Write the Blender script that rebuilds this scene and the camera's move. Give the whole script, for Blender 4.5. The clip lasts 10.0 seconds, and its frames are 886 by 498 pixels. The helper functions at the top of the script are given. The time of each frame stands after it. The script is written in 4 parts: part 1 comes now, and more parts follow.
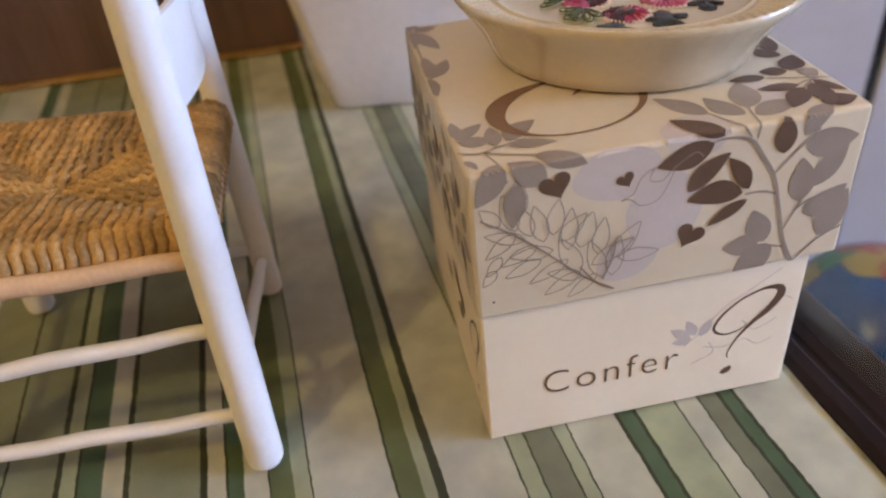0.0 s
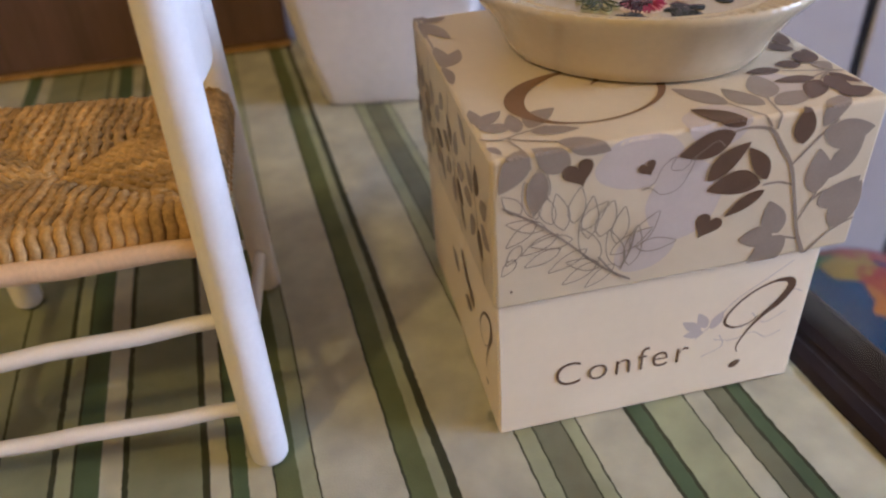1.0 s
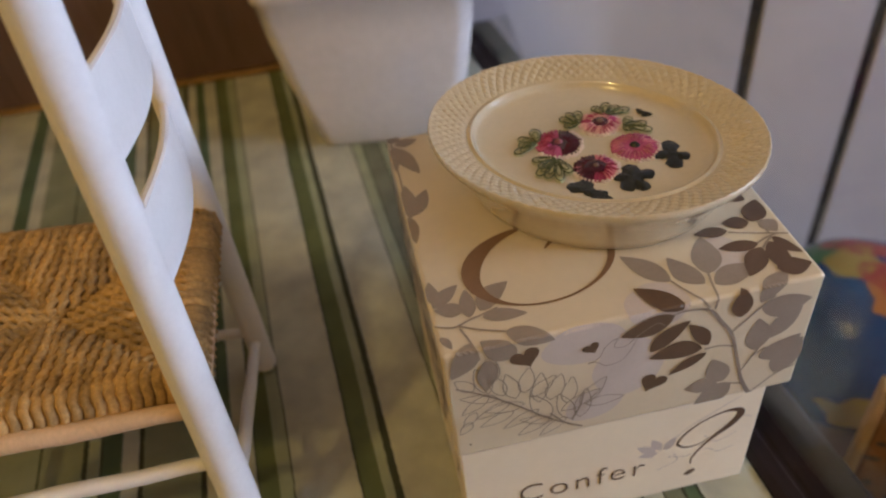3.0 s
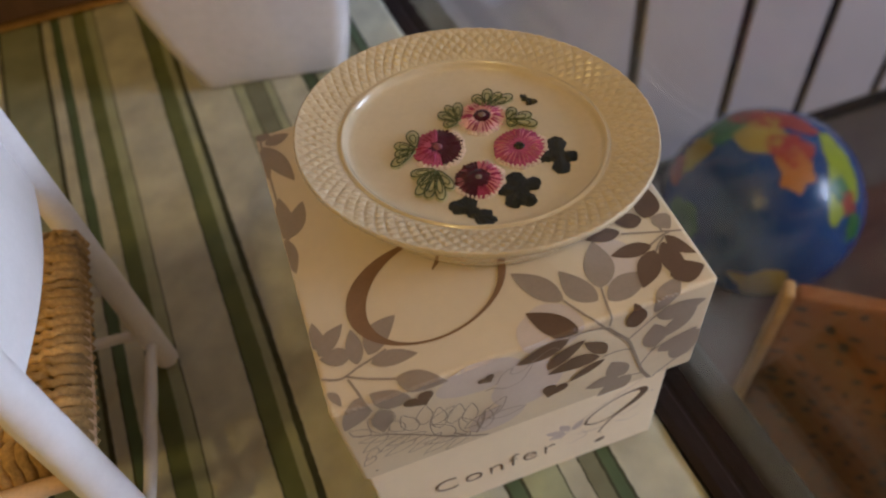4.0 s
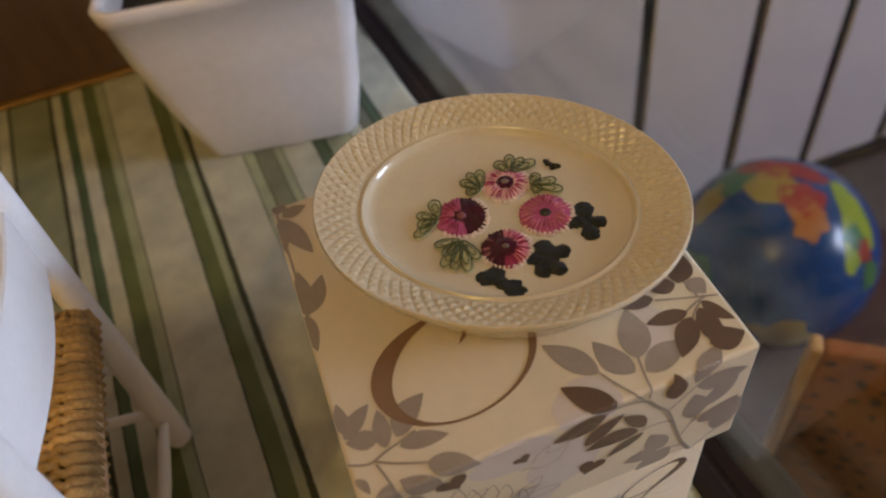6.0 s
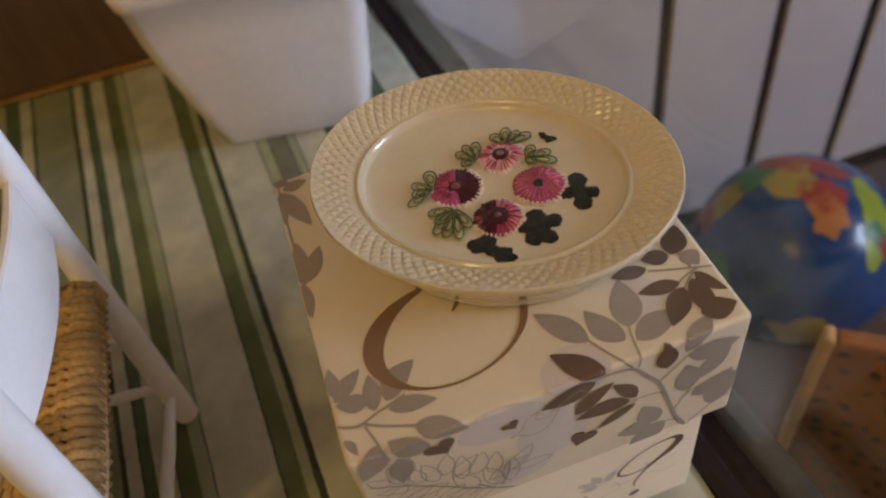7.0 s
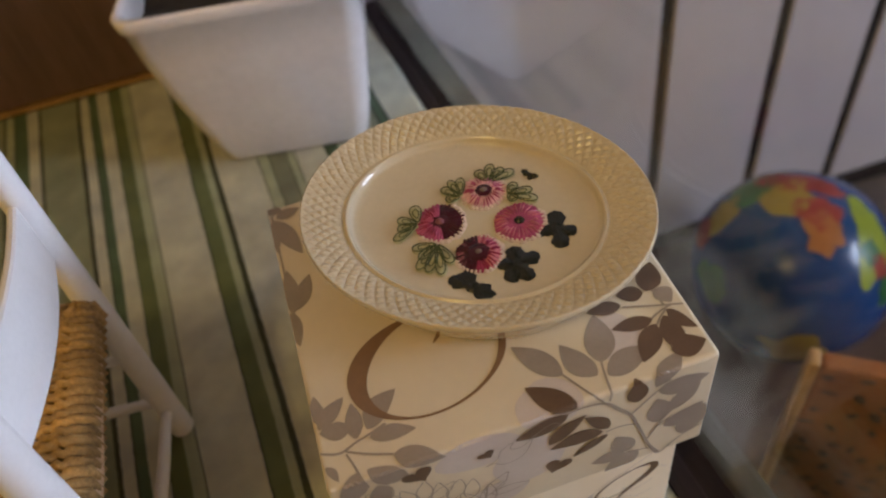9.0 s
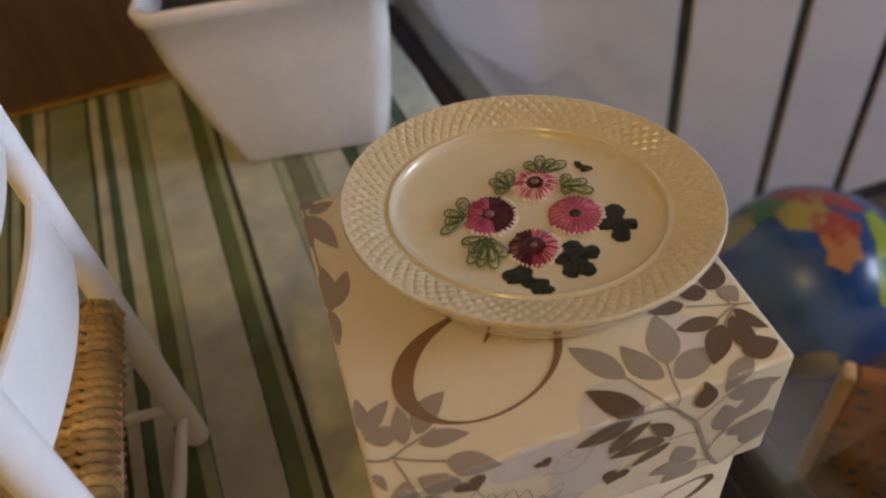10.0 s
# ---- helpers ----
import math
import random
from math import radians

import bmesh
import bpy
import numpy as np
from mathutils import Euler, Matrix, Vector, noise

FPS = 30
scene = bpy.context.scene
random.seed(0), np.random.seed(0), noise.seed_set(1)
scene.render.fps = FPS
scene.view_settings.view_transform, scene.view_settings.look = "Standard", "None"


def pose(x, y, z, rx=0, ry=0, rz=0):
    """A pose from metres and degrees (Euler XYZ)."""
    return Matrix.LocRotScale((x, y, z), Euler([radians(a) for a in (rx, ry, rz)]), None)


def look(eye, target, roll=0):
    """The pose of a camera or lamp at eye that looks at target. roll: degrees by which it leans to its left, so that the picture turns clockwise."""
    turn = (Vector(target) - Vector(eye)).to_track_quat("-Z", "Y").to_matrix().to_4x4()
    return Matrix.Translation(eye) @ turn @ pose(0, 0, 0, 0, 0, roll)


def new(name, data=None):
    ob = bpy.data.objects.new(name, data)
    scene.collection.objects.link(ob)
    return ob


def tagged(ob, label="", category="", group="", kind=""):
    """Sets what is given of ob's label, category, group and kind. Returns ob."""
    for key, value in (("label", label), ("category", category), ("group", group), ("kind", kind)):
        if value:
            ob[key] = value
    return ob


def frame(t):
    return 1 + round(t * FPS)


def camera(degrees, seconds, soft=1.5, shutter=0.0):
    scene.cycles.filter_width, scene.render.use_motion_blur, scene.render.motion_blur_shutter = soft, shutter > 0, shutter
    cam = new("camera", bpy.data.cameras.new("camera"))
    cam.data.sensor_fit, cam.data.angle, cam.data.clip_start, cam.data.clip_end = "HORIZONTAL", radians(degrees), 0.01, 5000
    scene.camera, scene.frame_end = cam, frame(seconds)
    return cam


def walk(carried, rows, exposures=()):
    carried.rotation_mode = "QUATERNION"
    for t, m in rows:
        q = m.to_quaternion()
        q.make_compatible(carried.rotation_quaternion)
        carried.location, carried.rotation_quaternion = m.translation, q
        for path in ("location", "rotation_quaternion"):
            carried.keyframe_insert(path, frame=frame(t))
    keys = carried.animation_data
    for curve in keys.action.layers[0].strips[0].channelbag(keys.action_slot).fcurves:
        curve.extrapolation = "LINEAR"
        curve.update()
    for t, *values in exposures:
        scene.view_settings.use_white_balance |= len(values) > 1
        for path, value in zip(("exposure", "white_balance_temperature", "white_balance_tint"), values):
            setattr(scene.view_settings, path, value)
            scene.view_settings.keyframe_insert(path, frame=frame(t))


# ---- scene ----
cam = camera(60.6, 10.0, soft=2.2)
PATH = [
    (0, (-0.029, -0.19, 0.237), (0.132, 1.409, -0.953), -6.6),
    (0.5, (-0.03, -0.195, 0.229), (0.232, 1.381, -0.974), -4.8),
    (1, (-0.045, -0.188, 0.231), (0.198, 1.409, -0.948), -4.5),
    (1.2, (-0.048, -0.185, 0.228), (0.202, 1.423, -0.934), -4.4),
    (1.5, (-0.009, -0.188, 0.229), (0.083, 1.427, -0.947), -6.9),
    (2, (0.0, -0.181, 0.229), (0.093, 1.421, -0.965), -6.8),
    (2.2, (-0.023, -0.179, 0.239), (0.176, 1.414, -0.953), -3.5),
    (3.3, (0.001, -0.134, 0.317), (0.07, 1.144, -1.221), -10.8),
    (3.5, (0.009, -0.117, 0.318), (0.047, 0.992, -1.345), -13.2),
    (4, (0.023, -0.106, 0.33), (0.229, 1.057, -1.284), -9.9),
    (4.5, (0.023, -0.1, 0.326), (0.213, 1.085, -1.274), -10.4),
    (4.6, (0.023, -0.101, 0.324), (0.212, 1.087, -1.274), -9.9),
    (5, (0.027, -0.097, 0.322), (0.217, 1.089, -1.277), -10.5),
    (5.5, (0.024, -0.092, 0.328), (0.206, 1.119, -1.253), -11.6),
    (5.7, (0.019, -0.093, 0.327), (0.253, 1.14, -1.23), -10.9),
    (6.8, (0.019, -0.102, 0.328), (0.248, 1.203, -1.17), -11.8),
    (7, (0.025, -0.107, 0.32), (0.207, 1.194, -1.189), -12.6),
    (7.5, (0.026, -0.104, 0.324), (0.243, 1.175, -1.198), -11.8),
    (8, (0.019, -0.098, 0.335), (0.324, 1.208, -1.148), -10.1),
    (8.5, (0.029, -0.109, 0.327), (0.242, 1.202, -1.168), -10.6),
    (9, (0.035, -0.108, 0.334), (0.201, 1.197, -1.172), -12.2),
    (9.5, (0.017, -0.099, 0.335), (0.287, 1.227, -1.138), -10.9),
    (9.6, (0.016, -0.099, 0.336), (0.286, 1.224, -1.14), -10.5),
    (10, (0.016, -0.098, 0.319), (0.217, 1.237, -1.156), -10.6),
]
walk(cam, [(t, look(eye, target, roll)) for t, eye, target, roll in PATH],
     exposures=((0.0, -0.02, 5550, 11), (1.2, -0.22, 5600, 11), (2.2, -0.36, 5850, 10), (3.3, -0.54, 6200, 8), (4.0, -0.60, 6300, 8), (10.0, -0.59, 6350, 7)))
cam.data.dof.use_dof, cam.data.dof.focus_distance, cam.data.dof.aperture_fstop = True, 0.258, 8.5

# ---------------------------------------------------------------- light and world
world = bpy.data.worlds.new("world")
scene.world = world
world.use_nodes = True
sky = world.node_tree.nodes.new("ShaderNodeTexSky")
sky.sky_type, sky.sun_disc = "NISHITA", False
sky.sun_elevation, sky.sun_rotation = radians(32), radians(115)
world.node_tree.links.new(sky.outputs[0], world.node_tree.nodes["Background"].inputs[0])
world.node_tree.nodes["Background"].inputs[1].default_value = 0.06


def area_lamp(name, eye, target, size_x, size_y, watts, colour):
    lamp = bpy.data.lights.new(name, "AREA")
    lamp.shape, lamp.size, lamp.size_y, lamp.energy, lamp.color = "RECTANGLE", size_x, size_y, watts, colour
    ob = new(name, lamp)
    ob.matrix_world = look(eye, target)
    return ob


# daylight through the window opening on the +x side; one warm room lamp
area_lamp("window_daylight", (1.66, -0.50, 0.47), (0.0, 0.05, 0.05), 0.50, 0.56, 19.0, (0.69, 0.76, 1.0))


def bulb(name, place, watts, colour, size):
    lamp = bpy.data.lights.new(name, "POINT")
    lamp.energy, lamp.shadow_soft_size, lamp.color = watts, size, colour
    new(name, lamp).location = place


bulb("floor_lamp_bulb", (-0.92, -0.82, 1.62), 37.0, (1.0, 0.70, 0.23), 0.07)

# ---------------------------------------------------------------- materials


def material(name, colour=(0.5, 0.5, 0.5), rough=0.5, metal=0.0, vary=0.12, scale=40.0, bump=0.0, bump_scale=200.0, coat=0.0,
             spread=0.0, stretch=(1, 1, 1), spec=0.5):
    """A surface whose colour wanders at two scales, with fine relief. spread: how much single pieces differ."""
    m = bpy.data.materials.new(name)
    m.use_nodes = True
    nt = m.node_tree
    n, link = nt.nodes, nt.links.new
    b = n["Principled BSDF"]
    b.inputs["Roughness"].default_value, b.inputs["Metallic"].default_value = rough, metal
    b.inputs["Coat Weight"].default_value, b.inputs["Specular IOR Level"].default_value = coat, spec
    co = n.new("ShaderNodeTexCoord")
    mp = n.new("ShaderNodeMapping")
    mp.inputs["Scale"].default_value = stretch
    link(co.outputs["Object"], mp.inputs[0])
    big, fine = n.new("ShaderNodeTexNoise"), n.new("ShaderNodeTexNoise")
    big.inputs["Scale"].default_value, fine.inputs["Scale"].default_value = scale, scale * 9
    big.inputs["Detail"].default_value = fine.inputs["Detail"].default_value = 4
    link(mp.outputs[0], big.inputs[0]), link(mp.outputs[0], fine.inputs[0])
    mix = n.new("ShaderNodeMix")
    mix.inputs[0].default_value = 0.4
    link(big.outputs[0], mix.inputs[2]), link(fine.outputs[0], mix.inputs[3])
    ramp = n.new("ShaderNodeMapRange")
    ramp.inputs[1].default_value, ramp.inputs[2].default_value = 0.3, 0.7
    ramp.inputs[3].default_value, ramp.inputs[4].default_value = 1 - vary, 1 + vary
    link(mix.outputs[0], ramp.inputs[0])
    value = ramp.outputs[0]
    if spread:
        geo = n.new("ShaderNodeObjectInfo")
        r = n.new("ShaderNodeMapRange")
        r.inputs[3].default_value, r.inputs[4].default_value = 1 - spread, 1 + spread
        link(geo.outputs["Random"], r.inputs[0])
        mul = n.new("ShaderNodeMath")
        mul.operation = "MULTIPLY"
        link(value, mul.inputs[0]), link(r.outputs[0], mul.inputs[1])
        value = mul.outputs[0]
    tint = n.new("ShaderNodeVectorMath")
    tint.operation = "SCALE"
    tint.inputs[0].default_value = colour
    link(value, tint.inputs["Scale"])
    link(tint.outputs[0], b.inputs["Base Color"])
    if bump:
        tex = n.new("ShaderNodeTexNoise")
        tex.inputs["Scale"].default_value, tex.inputs["Detail"].default_value = bump_scale, 5
        link(mp.outputs[0], tex.inputs[0])
        bm_ = n.new("ShaderNodeBump")
        bm_.inputs["Strength"].default_value, bm_.inputs["Distance"].default_value = bump, 0.001
        link(tex.outputs[0], bm_.inputs["Height"])
        link(bm_.outputs[0], b.inputs["Normal"])
    return m


WHITE_PAINT = material("white_paint", (0.80, 0.79, 0.78), 0.45, vary=0.05, scale=60, bump=0.15, bump_scale=260)
BARE_WOOD = material("bare_wood", (0.66, 0.47, 0.30), 0.6, vary=0.18, scale=70, bump=0.2, stretch=(1, 1, 0.2))
ROPE = material("rush_rope", (0.43, 0.275, 0.105), 0.75, vary=0.55, scale=70, bump=0.5, bump_scale=1500, spread=0.26)
CARD = material("cream_card", (0.80, 0.70, 0.53), 0.42, vary=0.035, scale=30, bump=0.05, bump_scale=900)
# the base's cream card, darkened to hold the shade on the lid's top
CARD_LID_SHADED = material("cream_lid_card_shaded", (0.62, 0.535, 0.385), 0.33, vary=0.04, scale=25, bump=0.08, bump_scale=350)
INK_DARK = material("dark_brown_ink", (0.115, 0.070, 0.043), 0.36, vary=0.12, scale=120)
INK_RING = material("warm_brown_ink", (0.20, 0.115, 0.058), 0.36, vary=0.12, scale=90)
INK_MID = material("taupe_ink", (0.275, 0.225, 0.180), 0.36, vary=0.10, scale=90)
INK_PALE = material("pale_lilac_ink", (0.53, 0.465, 0.42), 0.36, vary=0.05, scale=60)
INK_LINE = material("fine_grey_ink", (0.27, 0.22, 0.18), 0.4, vary=0.1, scale=120)
GLAZE = material("cream_glaze", (0.57, 0.49, 0.335), 0.16, vary=0.06, scale=45, bump=0.05, bump_scale=300, coat=0.8)
POT_WHITE = material("white_pot_plastic", (0.72, 0.68, 0.66), 0.22, vary=0.08, scale=18, bump=0.05, coat=0.3)
SOIL = material("potting_soil", (0.03, 0.022, 0.017), 0.95, vary=0.5, scale=120, bump=1.0, bump_scale=600)
LEAF_GREEN = material("succulent_green", (0.06, 0.22, 0.055), 0.35, vary=0.25, scale=50, coat=0.2)
RIM_WOOD = material("dark_waxed_rim_wood", (0.018, 0.011, 0.010), 0.42, vary=0.35, scale=18, bump=0.1, bump_scale=140, stretch=(6, 0.6, 6), spec=0.15)
DARK_WOOD = material("dark_stained_wood", (0.034, 0.019, 0.016), 0.36, vary=0.30, scale=18, bump=0.12, bump_scale=140, stretch=(6, 0.6, 6), coat=0.15)
LACQUER = material("brown_lacquered_board", (0.125, 0.072, 0.058), 0.34, vary=0.35, scale=9, stretch=(5, 5, 0.5), coat=0.35, bump=0.05)
# gold metal that paints the warm light on the panel's lower bevel
GOLD_LIT_EDGE = material("gold_lit_edge", (0.50, 0.33, 0.14), 0.33, metal=0.8, vary=0.3, scale=60, bump=0.2)
WALL_WHITE = material("painted_wall_board", (0.62, 0.60, 0.66), 0.6, vary=0.07, scale=7, bump=0.25, bump_scale=60)
# ochre picked to cut neutral fill and warm the shadows
ROOM_WALL = material("warm_bounce_wall", (0.50, 0.36, 0.21), 0.8, vary=0.06, scale=4, bump=0.2, bump_scale=80)
# black for the shade in the board gaps; also the skirting and nail heads
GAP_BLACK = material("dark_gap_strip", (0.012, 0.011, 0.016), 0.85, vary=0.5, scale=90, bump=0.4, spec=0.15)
FLOOR_WOOD = material("grey_floor", (0.085, 0.072, 0.072), 0.45, vary=0.35, scale=8, stretch=(1, 6, 1), bump=0.2)
CEIL = material("ceiling_warm_bounce", (0.60, 0.50, 0.38), 0.85, vary=0.04, scale=3)
BALL_BLUE = material("sea_blue_vinyl", (0.0015, 0.058, 0.23), 0.24, vary=0.22, scale=14, coat=0.3, bump=0.05)
CORK = material("brown_cork", (0.27, 0.090, 0.018), 0.7, vary=0.30, scale=30, bump=0.6, bump_scale=260)
CORK_EDGE = material("pale_cork_edge", (0.60, 0.37, 0.16), 0.7, vary=0.2, scale=40, bump=0.4)
CORK_SPOT = material("dark_cork_spot", (0.07, 0.035, 0.022), 0.7, vary=0.3, scale=60)
# red-brown of the sheet that stands in for floor shade
FLOOR_SHADE = material("red_brown_floor_shade", (0.085, 0.036, 0.030), 0.9, vary=0.4, scale=20, bump=0.8, bump_scale=400)


def plain(name, colour, rough=0.35, **more):
    return material(name, colour, rough, **more)


def glass_material():
    m = bpy.data.materials.new("clear_glass")
    m.use_nodes = True
    b = m.node_tree.nodes["Principled BSDF"]
    b.inputs["Transmission Weight"].default_value, b.inputs["Roughness"].default_value = 1.0, 0.0
    b.inputs["IOR"].default_value, b.inputs["Base Color"].default_value = 1.25, (0.96, 0.98, 0.97, 1)
    return m


GLASS = glass_material()

# the stripes of the cloth: (start in mm across the cloth, colour); thin darker lines run along the painted edges
PALE, SAGE, OLIVE, DEEP, MIST, LINE, MOSS = (0.72, 0.72, 0.60), (0.53, 0.57, 0.39), (0.215, 0.255, 0.115), (0.15, 0.22, 0.125), (0.40, 0.43, 0.29), (0.085, 0.095, 0.055), (0.31, 0.32, 0.22)
STRIPES_A = ((-420, PALE), (-400, SAGE), (-372, LINE), (-371, PALE), (-352, DEEP), (-340, PALE), (-322, MIST), (-296, PALE), (-285, OLIVE),
             (-272, SAGE), (-262, PALE), (-232, DEEP), (-222, PALE), (-214, MIST), (-190, LINE), (-189, MIST), (-168.5, LINE), (-167, SAGE), (-161, LINE), (-159.8, DEEP), (-149.5, PALE), (-142, LINE), (-139.8, MIST))
STRIPES_B = ((-117.5, MIST), (-112, LINE), (-109, PALE), (-102.2, LINE), (-101.2, DEEP), (-95.5, PALE), (-86, LINE), (-85.4, OLIVE), (-77, SAGE), (-70.4, LINE), (-69.6, PALE), (-40.6, LINE), (-39.6, OLIVE),
             (-30.8, SAGE), (-24.2, LINE))
STRIPES_C = ((-25.8, LINE), (-22.2, PALE), (5.2, LINE), (5.9, SAGE), (12.0, LINE), (13.0, MOSS), (23.6, LINE), (24.8, SAGE), (29.4, LINE), (30.4, PALE), (50.2, LINE), (51.4, DEEP),
             (57.6, LINE), (58.8, SAGE), (75, LINE), (75.8, PALE), (84, LINE), (84.6, MOSS), (92.3, LINE), (93.4, DEEP), (99.0, LINE), (100, PALE))


def cloth_material():
    m = bpy.data.materials.new("striped_cloth")
    m.use_nodes = True
    nt = m.node_tree
    n, link = nt.nodes, nt.links.new
    b = n["Principled BSDF"]
    b.inputs["Roughness"].default_value, b.inputs["Specular IOR Level"].default_value = 0.42, 0.35
    co, sep = n.new("ShaderNodeTexCoord"), n.new("ShaderNodeSeparateXYZ")
    link(co.outputs["Object"], sep.inputs[0])
    # painted edges wander a little, at two scales
    def wander(scale, size, stretch):
        mp, tex, mr = n.new("ShaderNodeMapping"), n.new("ShaderNodeTexNoise"), n.new("ShaderNodeMapRange")
        mp.inputs["Scale"].default_value = stretch
        tex.inputs["Scale"].default_value, tex.inputs["Detail"].default_value = scale, 3
        mr.inputs[3].default_value, mr.inputs[4].default_value = -size, size
        link(co.outputs["Object"], mp.inputs[0]), link(mp.outputs[0], tex.inputs[0]), link(tex.outputs[0], mr.inputs[0])
        return mr.outputs[0]
    x = sep.outputs[0]
    for w in (wander(35, 0.0012, (1, 0.35, 1)), wander(260, 0.0007, (1, 1, 1))):
        add = n.new("ShaderNodeMath")
        link(x, add.inputs[0]), link(w, add.inputs[1])
        x = add.outputs[0]

    def band(rows, start, end):
        mr, ramp = n.new("ShaderNodeMapRange"), n.new("ShaderNodeValToRGB")
        mr.inputs[1].default_value, mr.inputs[2].default_value = start / 1000, end / 1000
        link(x, mr.inputs[0]), link(mr.outputs[0], ramp.inputs[0])
        ramp.color_ramp.interpolation = "CONSTANT"
        e = ramp.color_ramp.elements
        e.remove(e[1])
        for i, (at, c) in enumerate(rows):
            s = e[0] if i == 0 else e.new((at - start) / (end - start))
            s.position, s.color = (at - start) / (end - start), (*c, 1)
        return ramp.outputs[0]

    def choose(at, low, high):
        gt, mix = n.new("ShaderNodeMath"), n.new("ShaderNodeMix")
        gt.operation, mix.data_type = "GREATER_THAN", "RGBA"
        gt.inputs[1].default_value = at / 1000
        link(x, gt.inputs[0]), link(gt.outputs[0], mix.inputs[0]), link(low, mix.inputs[6]), link(high, mix.inputs[7])
        return mix.outputs[2]

    col = choose(-25.8, choose(-117.5, band(STRIPES_A, -420, -117.5), band(STRIPES_B, -117.5, -25.8)), band(STRIPES_C, -25.8, 160))
    # watery paint: blotches, then the weave
    blot, mr, sc = n.new("ShaderNodeTexNoise"), n.new("ShaderNodeMapRange"), n.new("ShaderNodeVectorMath")
    blot.inputs["Scale"].default_value, blot.inputs["Detail"].default_value = 45, 6
    mr.inputs[1].default_value, mr.inputs[2].default_value, mr.inputs[3].default_value, mr.inputs[4].default_value = 0.3, 0.7, 0.84, 1.16
    sc.operation = "SCALE"
    link(co.outputs["Object"], blot.inputs[0]), link(blot.outputs[0], mr.inputs[0]), link(col, sc.inputs[0]), link(mr.outputs[0], sc.inputs["Scale"])
    link(sc.outputs[0], b.inputs["Base Color"])
    weave, bump = n.new("ShaderNodeTexNoise"), n.new("ShaderNodeBump")
    weave.inputs["Scale"].default_value = 1400
    bump.inputs["Strength"].default_value, bump.inputs["Distance"].default_value = 0.25, 0.0006
    link(co.outputs["Object"], weave.inputs[0]), link(weave.outputs[0], bump.inputs["Height"]), link(bump.outputs[0], b.inputs["Normal"])
    return m


CLOTH = cloth_material()

# ---------------------------------------------------------------- builders


def link_mesh(name, bm, mat, parent=None, label="", smooth=True):
    me = bpy.data.meshes.new(name)
    bm.to_mesh(me)
    bm.free()
    for p in me.polygons:
        p.use_smooth = smooth
    me.materials.append(mat)
    ob = new(name, me)
    if parent:
        ob.parent = parent
    if label:
        tagged(ob, label)
    return ob


def part(name, bm, mat, parent, label="", smooth=False):
    return link_mesh(name, bm, mat, parent, label, smooth)


def thing(name, m, label, category, group="", kind=""):
    ob = new(name)
    ob.empty_display_size = 0.02
    ob.matrix_world = m
    return tagged(ob, label, category, group, kind)


def box_bm(lo, hi, bevel=0.0, segments=2, bm=None):
    own = bmesh.new()
    c = [(a + b) / 2 for a, b in zip(lo, hi)]
    s = [b - a for a, b in zip(lo, hi)]
    bmesh.ops.create_cube(own, size=1, matrix=Matrix.Translation(c) @ Matrix.Diagonal((*s, 1)))
    if bevel:
        bmesh.ops.bevel(own, geom=own.edges[:], offset=bevel, segments=segments, profile=0.5, affect="EDGES")
    if bm is None:
        return own
    me = bpy.data.meshes.new("tmp")
    own.to_mesh(me)
    bm.from_mesh(me)
    bpy.data.meshes.remove(me)
    own.free()
    return bm


def tube(points, radius, sides=10, bm=None, twist=0.0, lobes=0, depth=0.0, caps=True):
    """A round bar along points; radius: one value or one a point; lobes and twist make it a laid rope."""
    bm = bm or bmesh.new()
    pts = [Vector(p) for p in points]
    radii = radius if isinstance(radius, (list, tuple)) else [radius] * len(pts)
    rings, run, side = [], 0.0, None
    for i, p in enumerate(pts):
        d = (pts[min(i + 1, len(pts) - 1)] - pts[max(i - 1, 0)]).normalized()
        side = side or d.orthogonal().normalized()
        side = (side - d * side.dot(d)).normalized()
        up = d.cross(side)
        run += (p - pts[i - 1]).length if i else 0
        ring = []
        for k in range(sides):
            a = 2 * math.pi * k / sides
            r = radii[i] * (1 + depth * math.cos(lobes * a - twist * run))
            ring.append(bm.verts.new(p + (side * math.cos(a) + up * math.sin(a)) * r))
        rings.append(ring)
    for a, b in zip(rings, rings[1:]):
        for k in range(sides):
            bm.faces.new((a[k], a[(k + 1) % sides], b[(k + 1) % sides], b[k]))
    if caps:
        bm.faces.new(rings[0][::-1])
        bm.faces.new(rings[-1])
    return bm


def rounded_post(foot, way, length, radius, rings=14):
    """A turned post from its foot along way, with rounded ends and a slight swell."""
    pts, rad = [], []
    foot, way = Vector(foot), Vector(way).normalized()
    for i in range(4):
        a = math.pi / 2 * i / 4
        pts.append(foot + way * radius * 0.55 * (1 - math.cos(a))), rad.append(radius * (0.55 + 0.45 * math.sin(a)))
    for i in range(rings + 1):
        s = i / rings
        pts.append(foot + way * (radius * 0.6 + (length - radius * 1.2) * s)), rad.append(radius * (1 + 0.02 * math.sin(7 * s)))
    for i in range(4):
        a = math.pi / 2 * (i + 1) / 4
        pts.append(foot + way * (length - radius * 0.6 + radius * 0.6 * math.sin(a))), rad.append(radius * max(0.1, math.cos(a)))
    return tube(pts, rad, 20)


# ---------------------------------------------------------------- the room
TABLE = pose(0, 0, 0, 0, 0, 6.0)
FLOOR_Z, CEIL_Z, BACK_Y, FRONT_Y, LEFT_X, RIGHT_X = -0.46, 1.95, 0.478, -1.9, -1.7, 1.72


def structure(name, bm, mat, label, smooth=False):
    return tagged(link_mesh(name, bm, mat, None, "", smooth), label, name.split("_")[0], kind="structure")


